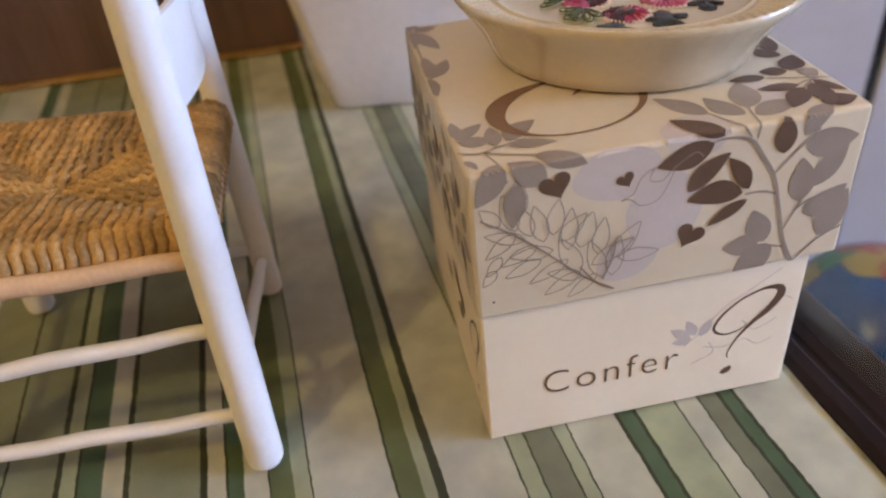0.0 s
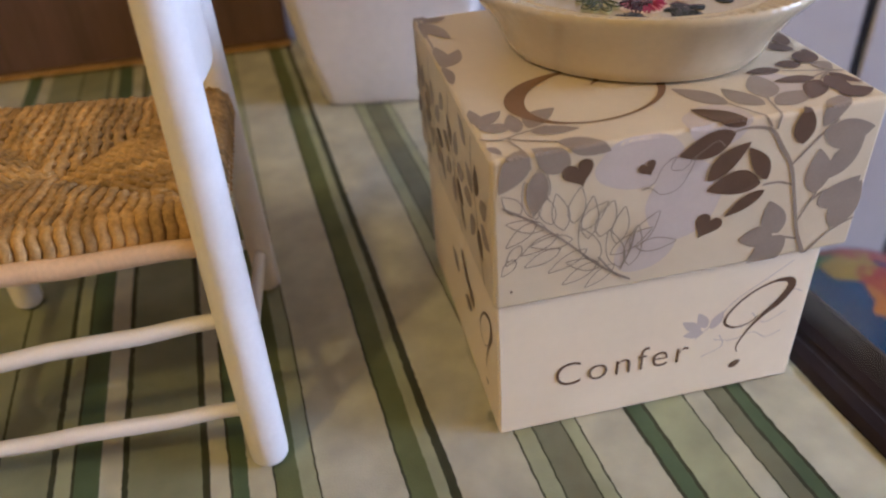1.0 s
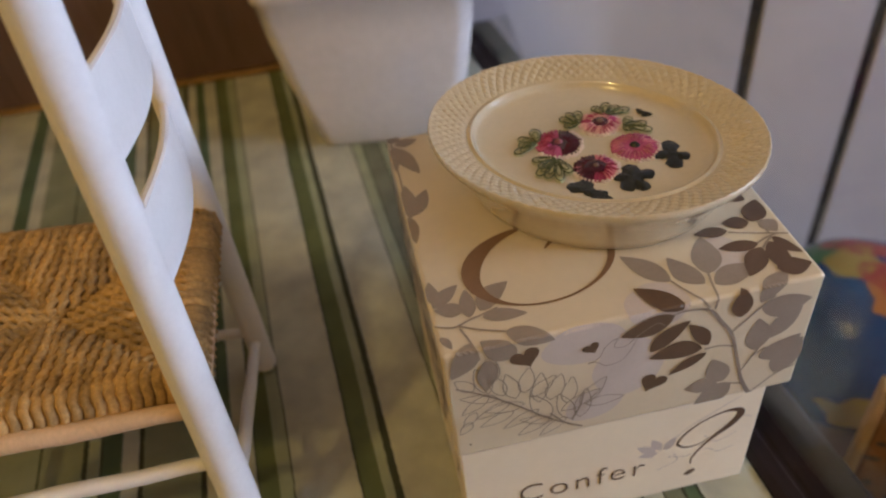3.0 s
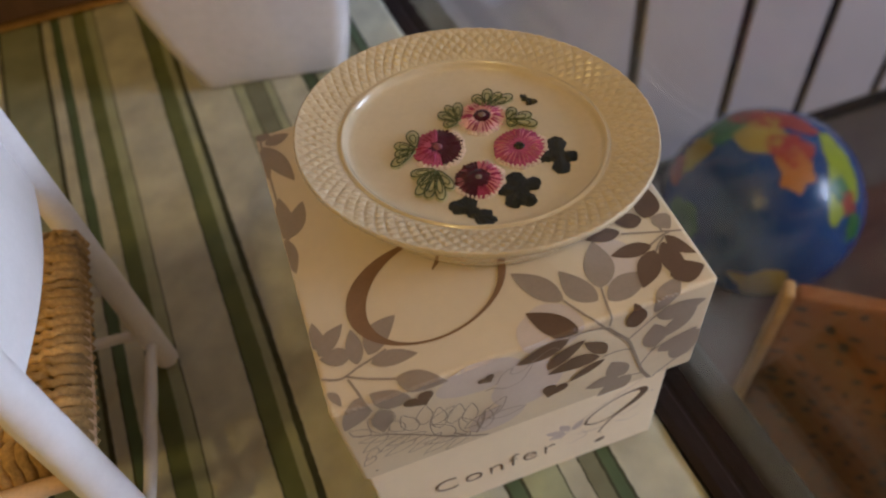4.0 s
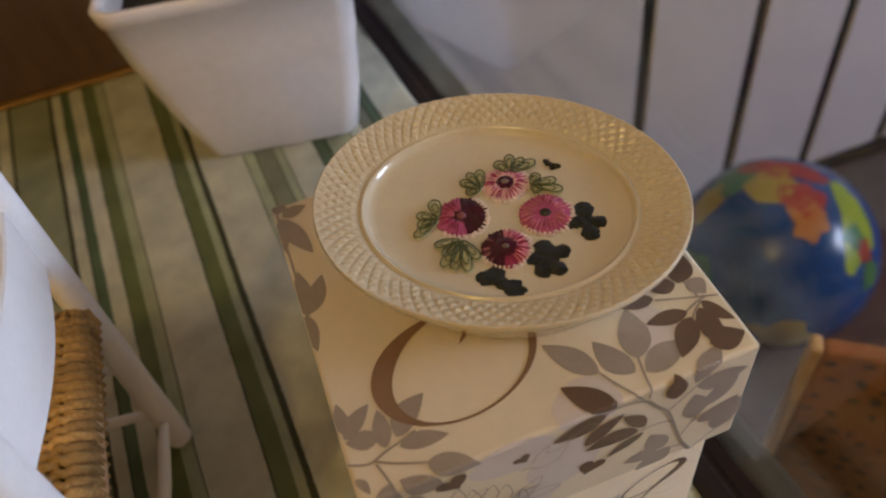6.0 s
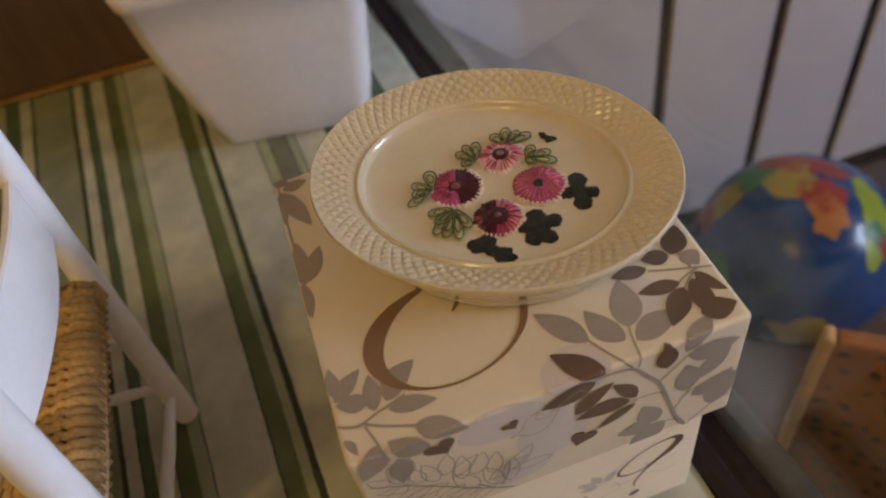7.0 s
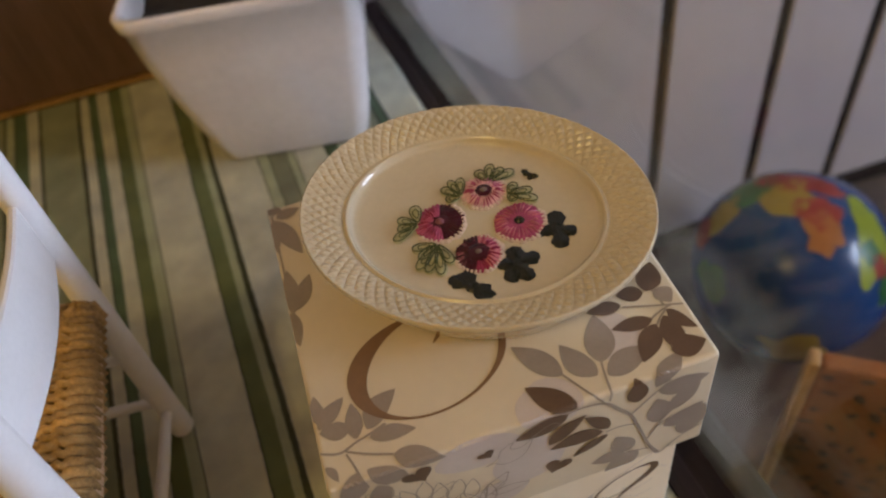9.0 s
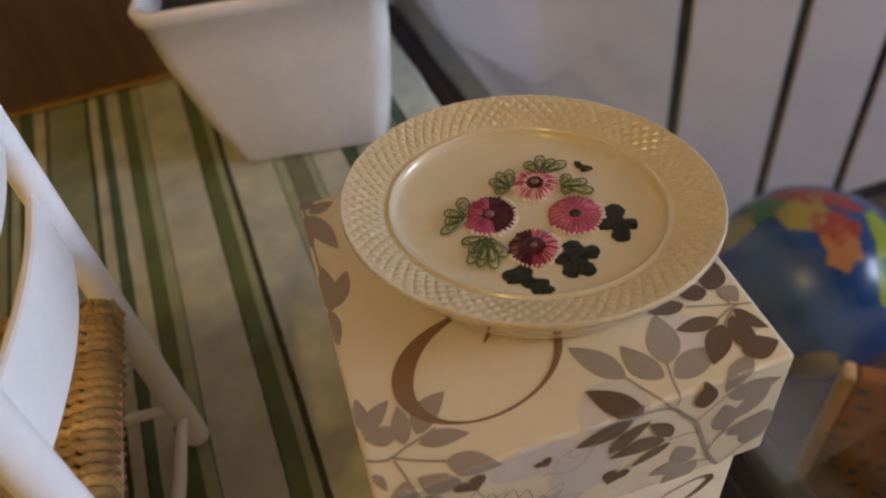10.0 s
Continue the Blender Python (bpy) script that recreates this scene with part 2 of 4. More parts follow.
structure("floor", box_bm((LEFT_X - 0.1, FRONT_Y - 0.1, FLOOR_Z - 0.05), (RIGHT_X + 0.1, BACK_Y + 0.1, FLOOR_Z)), FLOOR_WOOD, "pale grey painted floor under the table")
# ceiling and three unseen walls close the room; their colour warms the bounce
structure("ceiling", box_bm((LEFT_X - 0.1, FRONT_Y - 0.1, CEIL_Z), (RIGHT_X + 0.1, BACK_Y + 0.1, CEIL_Z + 0.06)), CEIL, "unseen ceiling, coloured to warm the bounced light")
structure("wall_west", box_bm((LEFT_X - 0.1, FRONT_Y - 0.1, FLOOR_Z), (LEFT_X, BACK_Y + 0.1, CEIL_Z)), ROOM_WALL, "unseen wall, coloured ochre to warm the bounced light")
structure("wall_south", box_bm((LEFT_X, FRONT_Y - 0.1, FLOOR_Z), (RIGHT_X, FRONT_Y, CEIL_Z)), ROOM_WALL, "unseen wall, coloured ochre to warm the bounced light")
east = bmesh.new()
WIN = (-0.77, -0.23, 0.17, 0.77)
box_bm((RIGHT_X, FRONT_Y - 0.1, FLOOR_Z), (RIGHT_X + 0.1, WIN[0], CEIL_Z), bm=east)
box_bm((RIGHT_X, WIN[1], FLOOR_Z), (RIGHT_X + 0.1, BACK_Y + 0.1, CEIL_Z), bm=east)
box_bm((RIGHT_X, WIN[0], FLOOR_Z), (RIGHT_X + 0.1, WIN[1], WIN[2]), bm=east)
box_bm((RIGHT_X, WIN[0], WIN[3]), (RIGHT_X + 0.1, WIN[1], CEIL_Z), bm=east)
structure("wall_east", east, ROOM_WALL, "unseen wall with a window opening, coloured ochre to warm the bounced light")
structure("wall_north", box_bm((LEFT_X, BACK_Y + 0.012, FLOOR_Z), (RIGHT_X, BACK_Y + 0.1, CEIL_Z)), GAP_BLACK, "wall coloured black for the shade in the gaps between the boards")
# white boards on the back wall; black strips in the gaps paint their shade
GAPS = (0.378, 0.513, 0.632, 0.752, 0.872, 0.99, 1.11, 1.23, 1.35, 1.47, 1.59)
north = bpy.data.objects["wall_north"]
edges = (LEFT_X, -0.86, 0.10) + GAPS + (RIGHT_X,)
for a, b in zip(edges, edges[1:]):
    g = 0.0068 if b > 0.3 else 0.001
    part("board", box_bm((a + (0.0068 if a > 0.3 else 0.001), BACK_Y - 0.002, FLOOR_Z), (b - g, BACK_Y + 0.0115, CEIL_Z), 0.0015, 1), WALL_WHITE, north)
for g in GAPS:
    part("gap_shade_strip", box_bm((g - 0.0066, BACK_Y + 0.0004, FLOOR_Z + 0.022), (g + 0.0066, BACK_Y + 0.0112, CEIL_Z)), GAP_BLACK, north)
structure("baseboard", box_bm((LEFT_X, BACK_Y - 0.012, FLOOR_Z + 0.0005), (RIGHT_X, BACK_Y - 0.0025, FLOOR_Z + 0.022), 0.002, 1), GAP_BLACK, "narrow dark skirting strip along the boards")

# ---------------------------------------------------------------- the table, cloth and glass
table = thing("coffee_table", TABLE @ pose(0, 0, 0), "low dark-stained wooden table with a grooved rim", "table")
U0, U1, V0, V1 = -0.62, 0.168, -0.62, 0.432
top = box_bm((U0, V0, -0.030), (U1 - 0.041, V1, -0.0022), 0.002)
far_edge = lambda u, y: (y - u * math.sin(radians(6.0))) / math.cos(radians(6.0))
for v in top.verts:
    if v.co.y > 0:
        v.co.y += far_edge(v.co.x, 0.470) - V1
part("tabletop", top, DARK_WOOD, table)
rim = bmesh.new()
profile = ((-0.040, -0.0300), (-0.040, -0.0022), (-0.036, -0.0006), (-0.030, -0.0003), (-0.0285, -0.0008), (-0.0255, -0.0008), (-0.024, -0.0002), (-0.004, -0.0004), (-0.001, -0.0018), (0.0, -0.005), (0.0, -0.026), (-0.003, -0.030))
for v in (V0, far_edge(U1, 0.470)):
    ring = [rim.verts.new((U1 + p, v, z)) for p, z in profile]
rim.verts.ensure_lookup_table()
k = len(profile)
for i in range(k):
    j = (i + 1) % k
    rim.faces.new((rim.verts[i], rim.verts[j], rim.verts[k + j], rim.verts[k + i]))
rim.faces.new(rim.verts[:k][::-1])
rim.faces.new(rim.verts[k:])
bmesh.ops.recalc_face_normals(rim, faces=rim.faces[:])
part("rim_moulding", rim, RIM_WOOD, table, "glossy grooved dark edge moulding")
for u in (U0 + 0.05, U1 - 0.06):
    for v in (V0 + 0.05, V1 - 0.05):
        part("leg", box_bm((u - 0.022, v - 0.022, FLOOR_Z), (u + 0.022, v + 0.022, -0.0305), 0.003), DARK_WOOD, table)

cloth = bmesh.new()
NU, NV = 150, 200
grid = []
for j in range(NV + 1):
    row = []
    for i in range(NU + 1):
        u_ = -0.45 + (0.1262 + 0.45) * i / NU
        u, v = -0.45 + (0.1262 + 0.45) * i / NU, -0.50 + ((0.464 - u_ * math.sin(radians(5.5))) / math.cos(radians(5.5)) + 0.50) * j / NV
        edge = min(1.0, (0.1262 - u) / 0.02)
        z = 0.0002 + 0.0006 * noise.noise((u * 14, v * 9, 0.3)) * edge + 0.0004 * noise.noise((u * 40, v * 30, 3.1)) * edge
        row.append(cloth.verts.new((u + (0.0008 * noise.noise((v * 35, 1.7, 0)) if i == NU else 0), v, z - 0.0006)))
    grid.append(row)
for j in range(NV):
    for i in range(NU):
        cloth.faces.new((grid[j][i], grid[j][i + 1], grid[j + 1][i + 1], grid[j + 1][i]))
bmesh.ops.solidify(cloth, geom=cloth.faces[:], thickness=0.0009)
tablecloth = link_mesh("tablecloth", cloth, CLOTH)
tablecloth.matrix_world = pose(0, 0, 0, 0, 0, 5.5)
tagged(tablecloth, "green and cream striped cotton cloth covering the table", "tablecloth")

pane_u = 0.1375
pane = link_mesh("glass_panel", box_bm((pane_u, -0.60, -0.0050), (pane_u + 0.004, 0.425, 0.62), 0.0006, 1), GLASS, smooth=False)
pane.matrix_world = TABLE
pane.visible_shadow = False
tagged(pane, "clear upright glass panel standing on the table rim", "glass panel")

# ---------------------------------------------------------------- gift box
LID_X, LID_Y, LID_Z, BOX_W, BOX_D, BOX_H = (-0.0012, 0.1280), (-0.0022, 0.1245), (0.0645, 0.1216), 0.12, 0.121, 0.1185
gift = thing("gift_box", pose(0, 0, 0.0002, 0, 0, 0.8), "cream cardboard gift box printed with taupe leaves and hearts", "box")
part("box_base", box_bm((0, 0, 0), (BOX_W, BOX_D, BOX_H), 0.0009), CARD, gift)
lid_bm = bmesh.new()
T = 0.0016
x0, x1, y0, y1, z0, z1 = *LID_X, *LID_Y, *LID_Z
outer = box_bm((x0, y0, z0), (x1, y1, z1), 0.0016, 3)
for f in [f for f in outer.faces if f.normal.z < -0.99]:
    outer.faces.remove(f)
for v in outer.verts:
    v.co.x += 0.0005 * noise.noise(v.co * 30)
    v.co.z = max(v.co.z, z0)
lid = part("lid", outer, CARD_LID_SHADED, gift, "cream lid with a taupe leaf print", smooth=False)
solid = lid.modifiers.new("card", "SOLIDIFY")
solid.thickness, solid.offset = T, -1

# the printing: thin layers of ink on the top, front and sides
TOP = lambda a, b, lift: Vector((a, b, z1 + lift))
FRONT = lambda a, b, lift: Vector((a, y0 - lift, b))
LEFT = lambda a, b, lift: Vector((x0 - lift, a, b))
RIGHT = lambda a, b, lift: Vector((x1 + lift, a, b))
BASE = lambda a, b, lift: Vector((a, -lift, b))
BASE_LEFT = lambda a, b, lift: Vector((-lift, a, b))


def limits(face):
    return {TOP: (x0, x1, y0, y1), FRONT: (x0, x1, z0, z1), LEFT: (y0, y1, z0, z1), RIGHT: (y0, y1, z0, z1), BASE: (0, BOX_W, 0, 0.066), BASE_LEFT: (0, BOX_D, 0, 0.066)}[face]


def on_face(bm, face, rim_points, lift):
    """A flat print; what passes a lid edge folds round the corner onto the face beside it."""
    a0, a1, b0, b1 = limits(face)
    verts = []
    for a, b in rim_points:
        a, b = min(max(a, a0 + 0.0004), a1 - 0.0004), b
        if face is TOP and b < b0:
            p = FRONT(a, max(z1 - (b0 - b), z0 + 0.0004), lift)
        elif face is FRONT and b > b1:
            p = TOP(a, y0 + (b - b1), lift)
        else:
            p = face(a, min(max(b, b0 + 0.0003), b1 - 0.0003), lift)
        verts.append(bm.verts.new(p))
    return verts


def leaf_rim(base, tip, width, steps=9, bend=0.0, notch=0.0):
    base, tip = Vector(base), Vector(tip)
    d = tip - base
    side = Vector((-d.y, d.x)).normalized()
    left, right = [], []
    for i in range(1, steps):
        s = i / steps
        w = width / 2 * (math.sin(math.pi * s ** 0.85) ** 0.85) * (1 - 0.15 * s)
        mid = base + d * s + side * bend * math.sin(math.pi * s)
        left.append(mid + side * w), right.append(mid - side * w)
    return [base] + right + [tip - d * notch] + left[::-1]


def fill(bm, face, pts, lift, across=9):
    """Fills a print by a fine mesh between its two sides, so that it can fold at an edge."""
    n = len(pts)
    rows = []
    for i in range(n // 2 + 1):
        a, b = Vector(pts[i]), Vector(pts[-i] if i else pts[0])
        if (a - b).length < 0.00002:
            rows.append(on_face(bm, face, [tuple(a)], lift) * (across + 1))
        else:
            rows.append(on_face(bm, face, [tuple(a.lerp(b, k / across)) for k in range(across + 1)], lift))
    for p, q in zip(rows, rows[1:]):
        for k in range(across):
            ring = [p[k], q[k], q[k + 1], p[k + 1]]
            ring = [v for m, v in enumerate(ring) if v not in ring[:m]]
            if len(ring) > 2:
                bm.faces.new(ring)


layer = [0]


def leaf(mat, face, ax, ay, bx, by, width, lift, bend=0.0, owner=None):
    bm = bmesh.new()
    layer[0] = (layer[0] + 1) % 24
    lift += layer[0] * 0.000006
    fill(bm, face, [(p.x, p.y) for p in leaf_rim((ax / 1000, ay / 1000), (bx / 1000, by / 1000), width * 1.14 / 1000, 16, bend / 1000)], lift)
    part("printed_leaf", bm, mat, owner or lid)


def stroke(bm, face, pts, widths, lift, steps=10):
    """A pen stroke of changing width through points in mm."""
    P = [Vector(p) / 1000 for p in pts]
    W = [w / 1000 for w in (widths if isinstance(widths, (list, tuple)) else [widths] * len(P))]
    line = []
    for i in range(len(P) - 1):
        a, b, c, d = P[max(i - 1, 0)], P[i], P[i + 1], P[min(i + 2, len(P) - 1)]
        for k in range(steps):
            s = k / steps
            q = 0.5 * ((2 * b) + (c - a) * s + (2 * a - 5 * b + 4 * c - d) * s * s + (3 * b - a - 3 * c + d) * s ** 3)
            line.append((q, W[i] * (1 - s) + W[i + 1] * s))
    line.append((P[-1], W[-1]))
    last = None
    for i, (q, w) in enumerate(line):
        d = (line[min(i + 1, len(line) - 1)][0] - line[max(i - 1, 0)][0]).normalized()
        n = Vector((-d.y, d.x)) * w / 2
        now = on_face(bm, face, [tuple(q + n), tuple(q - n)], lift)
        if last:
            bm.faces.new((last[0], last[1], now[1], now[0]))
        last = now


def heart(mat, face, cx, cy, size, turn, lift):
    bm, pts = bmesh.new(), []
    for i in range(28):
        a = 2 * math.pi * i / 28
        x, y = 16 * math.sin(a) ** 3 / 34, (13 * math.cos(a) - 5 * math.cos(2 * a) - 2 * math.cos(3 * a) - math.cos(4 * a)) / 34
        c, s = math.cos(radians(turn)), math.sin(radians(turn))
        pts.append(((cx + size * (x * c - y * s)) / 1000, (cy + size * (x * s + y * c)) / 1000))
    notch, tip, last = Vector(pts[0]), Vector(pts[14]), None
    for i in range(15):  # each half runs from the rim to the middle line, so that the notch stays open
        mid = notch.lerp(tip, i / 14)
        row = [on_face(bm, face, [tuple(Vector(pts[k]).lerp(mid, q / 5)) for q in range(6)], lift) for k in (i, -i)]
        for now, old in zip(row, last or ()):
            for q in range(5):
                bm.faces.new((old[q], now[q], now[q + 1], old[q + 1]))
        last = row
    bmesh.ops.remove_doubles(bm, verts=bm.verts[:], dist=0.000002)
    part("printed_heart", bm, mat, lid, "dark brown printed heart")


def outline_leaf(bm, face, ax, ay, bx, by, width, lift, pen=0.36):
    rim_ = leaf_rim((ax, ay), (bx, by), width, 7)
    stroke(bm, face, [(p.x, p.y) for p in rim_] + [(ax, ay)], pen, lift, 3)


def blob(bm, face, cx, cy, rx, ry, lift, seed, turn=0):
    pts = []
    for i in range(36):
        a = 2 * math.pi * i / 36
        r = 1 + 0.10 * noise.noise((math.cos(a) * 1.3, math.sin(a) * 1.3, seed))
        x, y = rx * r * math.cos(a), ry * r * math.sin(a)
        c, s = math.cos(radians(turn)), math.sin(radians(turn))
        pts.append(((cx + x * c - y * s) / 1000, (cy + x * s + y * c) / 1000))
    fill(bm, face, pts, lift)


pale, dark, fine = bmesh.new(), bmesh.new(), bmesh.new()
L1, L2, L3, L4 = 0.00006, 0.00012, 0.00028, 0.00044
# pale patches; heights above the lid's front edge run on over the top (in mm)
blob(pale, FRONT, 46, 113, 14.5, 9.5, L1, 1.0)
blob(pale, FRONT, 62, 96, 13, 15, L1 + 0.000012, 2.0)
blob(pale, FRONT, 50, 79, 11, 8, L1 + 0.000024, 5.0, 20)
blob(pale, FRONT, 71, 124, 11, 10, L1 + 0.000036, 3.0, 10)
blob(pale, TOP, 100, 16, 9, 9, L1, 4.0)
# the branch at the lid's corner, leaves as base, tip and width
# (base, tip, width and bend in mm on the top, running on down the front below its edge)
MID_RIGHT = ((79.1, 8.9, 67.4, 25.1, 7.8, -0.3), (89.1, 4.8, 82.3, 19.9, 8.0, 1.1), (92.1, 8.7, 97.4, 26.6, 9.5, -0.6), (92.1, 3.7, 109.1, 8.5, 8.0, 0.8), (106.0, -9.0, 117.1, 3.4, 7.1, 1.8), (120.4, 28.3, 123.3, 21.3, 6.6, 0.8), (107.0, -12.0, 125.0, -12.0, 10.0, -1.0), (112.0, -29.0, 122.0, -12.0, 8.1, -0.5), (109.0, -34.0, 107.0, -17.0, 8.8, -0.5), (111.0, -39.0, 125.0, -30.0, 10.5, -2.4), (119.0, -50.0, 126.0, -32.0, 10.6, 0.4), (99.0, -48.0, 93.0, -34.0, 8.4, 0.5), (97.0, -49.0, 84.0, -48.0, 8.0, -0.5), (102.0, -50.0, 89.0, -60.0, 10.4, 0.5))
DARK_RIGHT = ((79.0, -4.0, 66.1, 9.1, 7.8, 0.4), (114.3, 17.4, 100.3, 18.6, 5.3, 0.0), (114.2, 15.4, 104.1, 3.5, 7.2, -0.0), (118.3, 17.4, 118.0, 0.4, 7.0, -0.5), (114.1, 4.4, 126.1, 4.2, 8.0, 0.0), (120.3, 19.3, 126.1, 9.2, 4.6, -0.9), (107.4, 26.5, 95.4, 27.7, 5.2, -0.1), (116.4, 28.4, 107.4, 30.5, 6.1, -0.0), (117.4, 28.4, 124.6, 39.3, 8.1, -0.3), (76.0, -6.0, 58.0, -11.0, 8.4, 0.8), (88.0, -26.0, 69.0, -25.5, 8.4, -1.6), (69.0, -22.0, 82.0, -10.0, 6.8, 0.8), (90.0, -25.0, 81.5, -12.0, 5.4, -0.8), (90.0, -29.0, 77.0, -37.0, 4.6, -0.2), (100.0, -14.0, 99.0, -0.4, 7.0, 0.1))
MID_LEFT = ((15.2, 13.8, 27.3, 24.6, 7.7, 1.5), (11.2, 11.8, 12.3, 24.8, 5.3, 0.0), (0.3, 19.0, 10.4, 27.9, 5.5, 0.4), (10.2, 15.9, 0.3, 18.0, 6.1, 0.1), (15.2, 10.8, 30.1, 8.6, 5.4, 0.4), (21.0, 2.7, 36.0, -5.0, 7.7, -0.3), (23.0, -9.0, 12.0, 0.8, 8.6, 0.4), (9.0, 0.9, 1.0, -14.0, 8.2, 1.0), (14.0, -8.0, 12.0, -24.0, 6.7, 0.0), (0.1, 6.0, 3.0, -0.0, 2.7, 0.4))
DARK_REAR = ((121, 40, 112, 50, 6.0, 0.4), (121, 44, 124, 60, 6.0, 0.4))
for r in MID_RIGHT + MID_LEFT + ((2, 20, 1, 32, 4.6, 0.5),):
    leaf(INK_MID, TOP, *r[:5], L2, r[5])
for r in DARK_RIGHT + DARK_REAR:
    leaf(INK_DARK, TOP, *r[:5], L3, r[5])
# hearts
heart(INK_DARK, FRONT, 48.2, 110.5, 6.4, 25, L3)
heart(INK_DARK, FRONT, 71.5, 84.6, 11.0, -28, L3)
heart(INK_DARK, FRONT, 26, 113, 11.0, 18, L3)
# leaves along the left edge of the top
LEFT_EDGE = ((1, 117, 9, 95, 7), (0, 116, 0, 99, 4.5), (2, 118, 12, 120, 5.5), (-1, 124, 5, 121, 5), (1, 68, 1.5, 89, 6.5), (2, 69, 9.5, 84, 6.5), (0, 69, 0.5, 53, 5))
for r in LEFT_EDGE:
    leaf(INK_MID, TOP, *r, L2)
# stems
STEMS_RIGHT = (((107.4, 25.5), (116.3, 22.4), (126.3, 19.2)), ((113.3, 17.4), (118.3, 19.4), (122.3, 20.3)), ((114.2, 14.4), (117.3, 17.4), (120.3, 19.3)), ((116.5, 33.4), (119.4, 28.3), (120.3, 21.3)), ((79.1, 8.9), (83.0, 1.8), (88.0, -6.0)), ((92.1, 8.7), (91.0, 2.7), (90.0, -7.0)), ((98.0, -21.0), (106.0, -12.0), (111.0, -7.0)), ((89.0, -27.0), (95.0, -27.0), (100.0, -29.0)), ((105.0, -44.0), (108.0, -37.0), (112.0, -28.0)), ((108.0, -37.0), (112.0, -34.0), (118.0, -33.0)), ((111.0, -59.0), (119.0, -51.0), (127.0, -47.0)), ((101.0, -50.0), (104.0, -51.0), (107.0, -52.0)))
STEMS_LEFT = (((-0.8, 11.0), (5.1, 8.9), (11.2, 10.8), (15.2, 11.8), (21.2, 13.7)), ((7.1, 8.9), (13.1, 5.8), (21.0, 2.7)), ((7.1, 7.9), (9.0, 1.9), (11.0, -7.0)))
STEM_MAIN = ((74.0, -6.0), (80.0, -5.0), (88.0, -7.0), (93.0, -14.0), (98.0, -22.0), (102.0, -35.0), (106.0, -49.0), (111.0, -60.0))
for pts in STEMS_RIGHT + STEMS_LEFT + (((0.5, 120), (0.5, 95), (0.5, 60)),):
    one = bmesh.new()
    stroke(one, TOP, pts, 0.75, L3)
    part("printed_stem", one, INK_MID, lid)
one = bmesh.new()
stroke(one, TOP, STEM_MAIN, (0.6, 0.8, 1.2, 1.5, 1.3, 1.2, 1.3, 1.9), L3)
part("printed_stem", one, INK_MID, lid, "main taupe printed stem")
# the pen-drawn sprig
SPRIG = ((34, 78, 22, 71, 5), (35, 76, 23, 80, 5), (25, 89, 11, 89, 5.5), (21, 86, 9, 81, 5), (16, 95, 3, 99, 5), (13, 98, 3, 90, 5), (8, 102, 2, 109, 5), (13, 99, 9, 113, 6),
         (22, 93, 19, 107, 6), (25, 95, 27, 108, 6), (34, 78, 27, 93, 7), (34, 88, 38, 101, 7))
SPRIG_B = ((27, 92, 36, 101, 6), (45, 81, 54, 94, 6.5), (47, 81, 61, 81, 5.5), (42, 74, 37, 90, 6.5), (45, 74, 47, 90, 6.5), (6, 85, 1.5, 79, 4), (8, 90, 3, 83, 4), (30, 84, 17, 77, 5), (20, 92, 8, 86, 5), (30, 88, 31, 104, 6), (38, 80, 52, 88, 6),  (40, 76, 30, 68, 4.5), (18, 96, 14, 108, 5.5), (40, 84, 42, 98, 6))
for r in SPRIG + SPRIG_B:
    outline_leaf(fine, FRONT, *r, L4)
for pts in (((46, 68), (35, 76), (22, 89), (12, 98), (2, 105)), ((42, 73), (45, 81), (46, 88)), ((46, 68), (40, 72), (34, 80))):
    stroke(fine, FRONT, pts, 0.7, L4)
outline_leaf(fine, FRONT, 12.5, 103, 14.5, 117.5, 8, L4)
# a sketched bird
stroke(fine, FRONT, ((47, 103), (51, 105), (53, 110), (57, 113), (56, 109), (60, 108), (64, 112), (60, 102), (54, 100), (50, 103), (47, 103)), 0.3, L4, 6)
stroke(fine, FRONT, ((64, 112), (70, 116), (73, 114)), 0.3, L4, 6)
speck = bmesh.new()
blob(speck, FRONT, 4.6, 71.8, 0.5, 0.5, L3, 1)
part("printed_speck", speck, INK_DARK, lid)
# the broad calligraphic ring on top
ring_pts, ring_w = [], []
for i in range(41):
    a = radians(58 + 318 * i / 40)
    ring_pts.append((41.0 + 25.2 * math.cos(a) + 3.0 * math.sin(a), 30.6 + 19.5 * math.sin(a)))
    ring_w.append(0.8 + 6.0 * max(0.0, math.cos(a - radians(168))) ** 2.2 + 2.0 * max(0.0, math.cos(a - radians(2))) ** 4)
stroke(dark, TOP, ring_pts, ring_w, L3, 3)
tick = bmesh.new()
stroke(tick, TOP, ((44, 36.5), (46, 38.5), (49, 41)), (0.3, 1.4, 2.0), L3)
part("printed_tick", tick, INK_RING, lid)
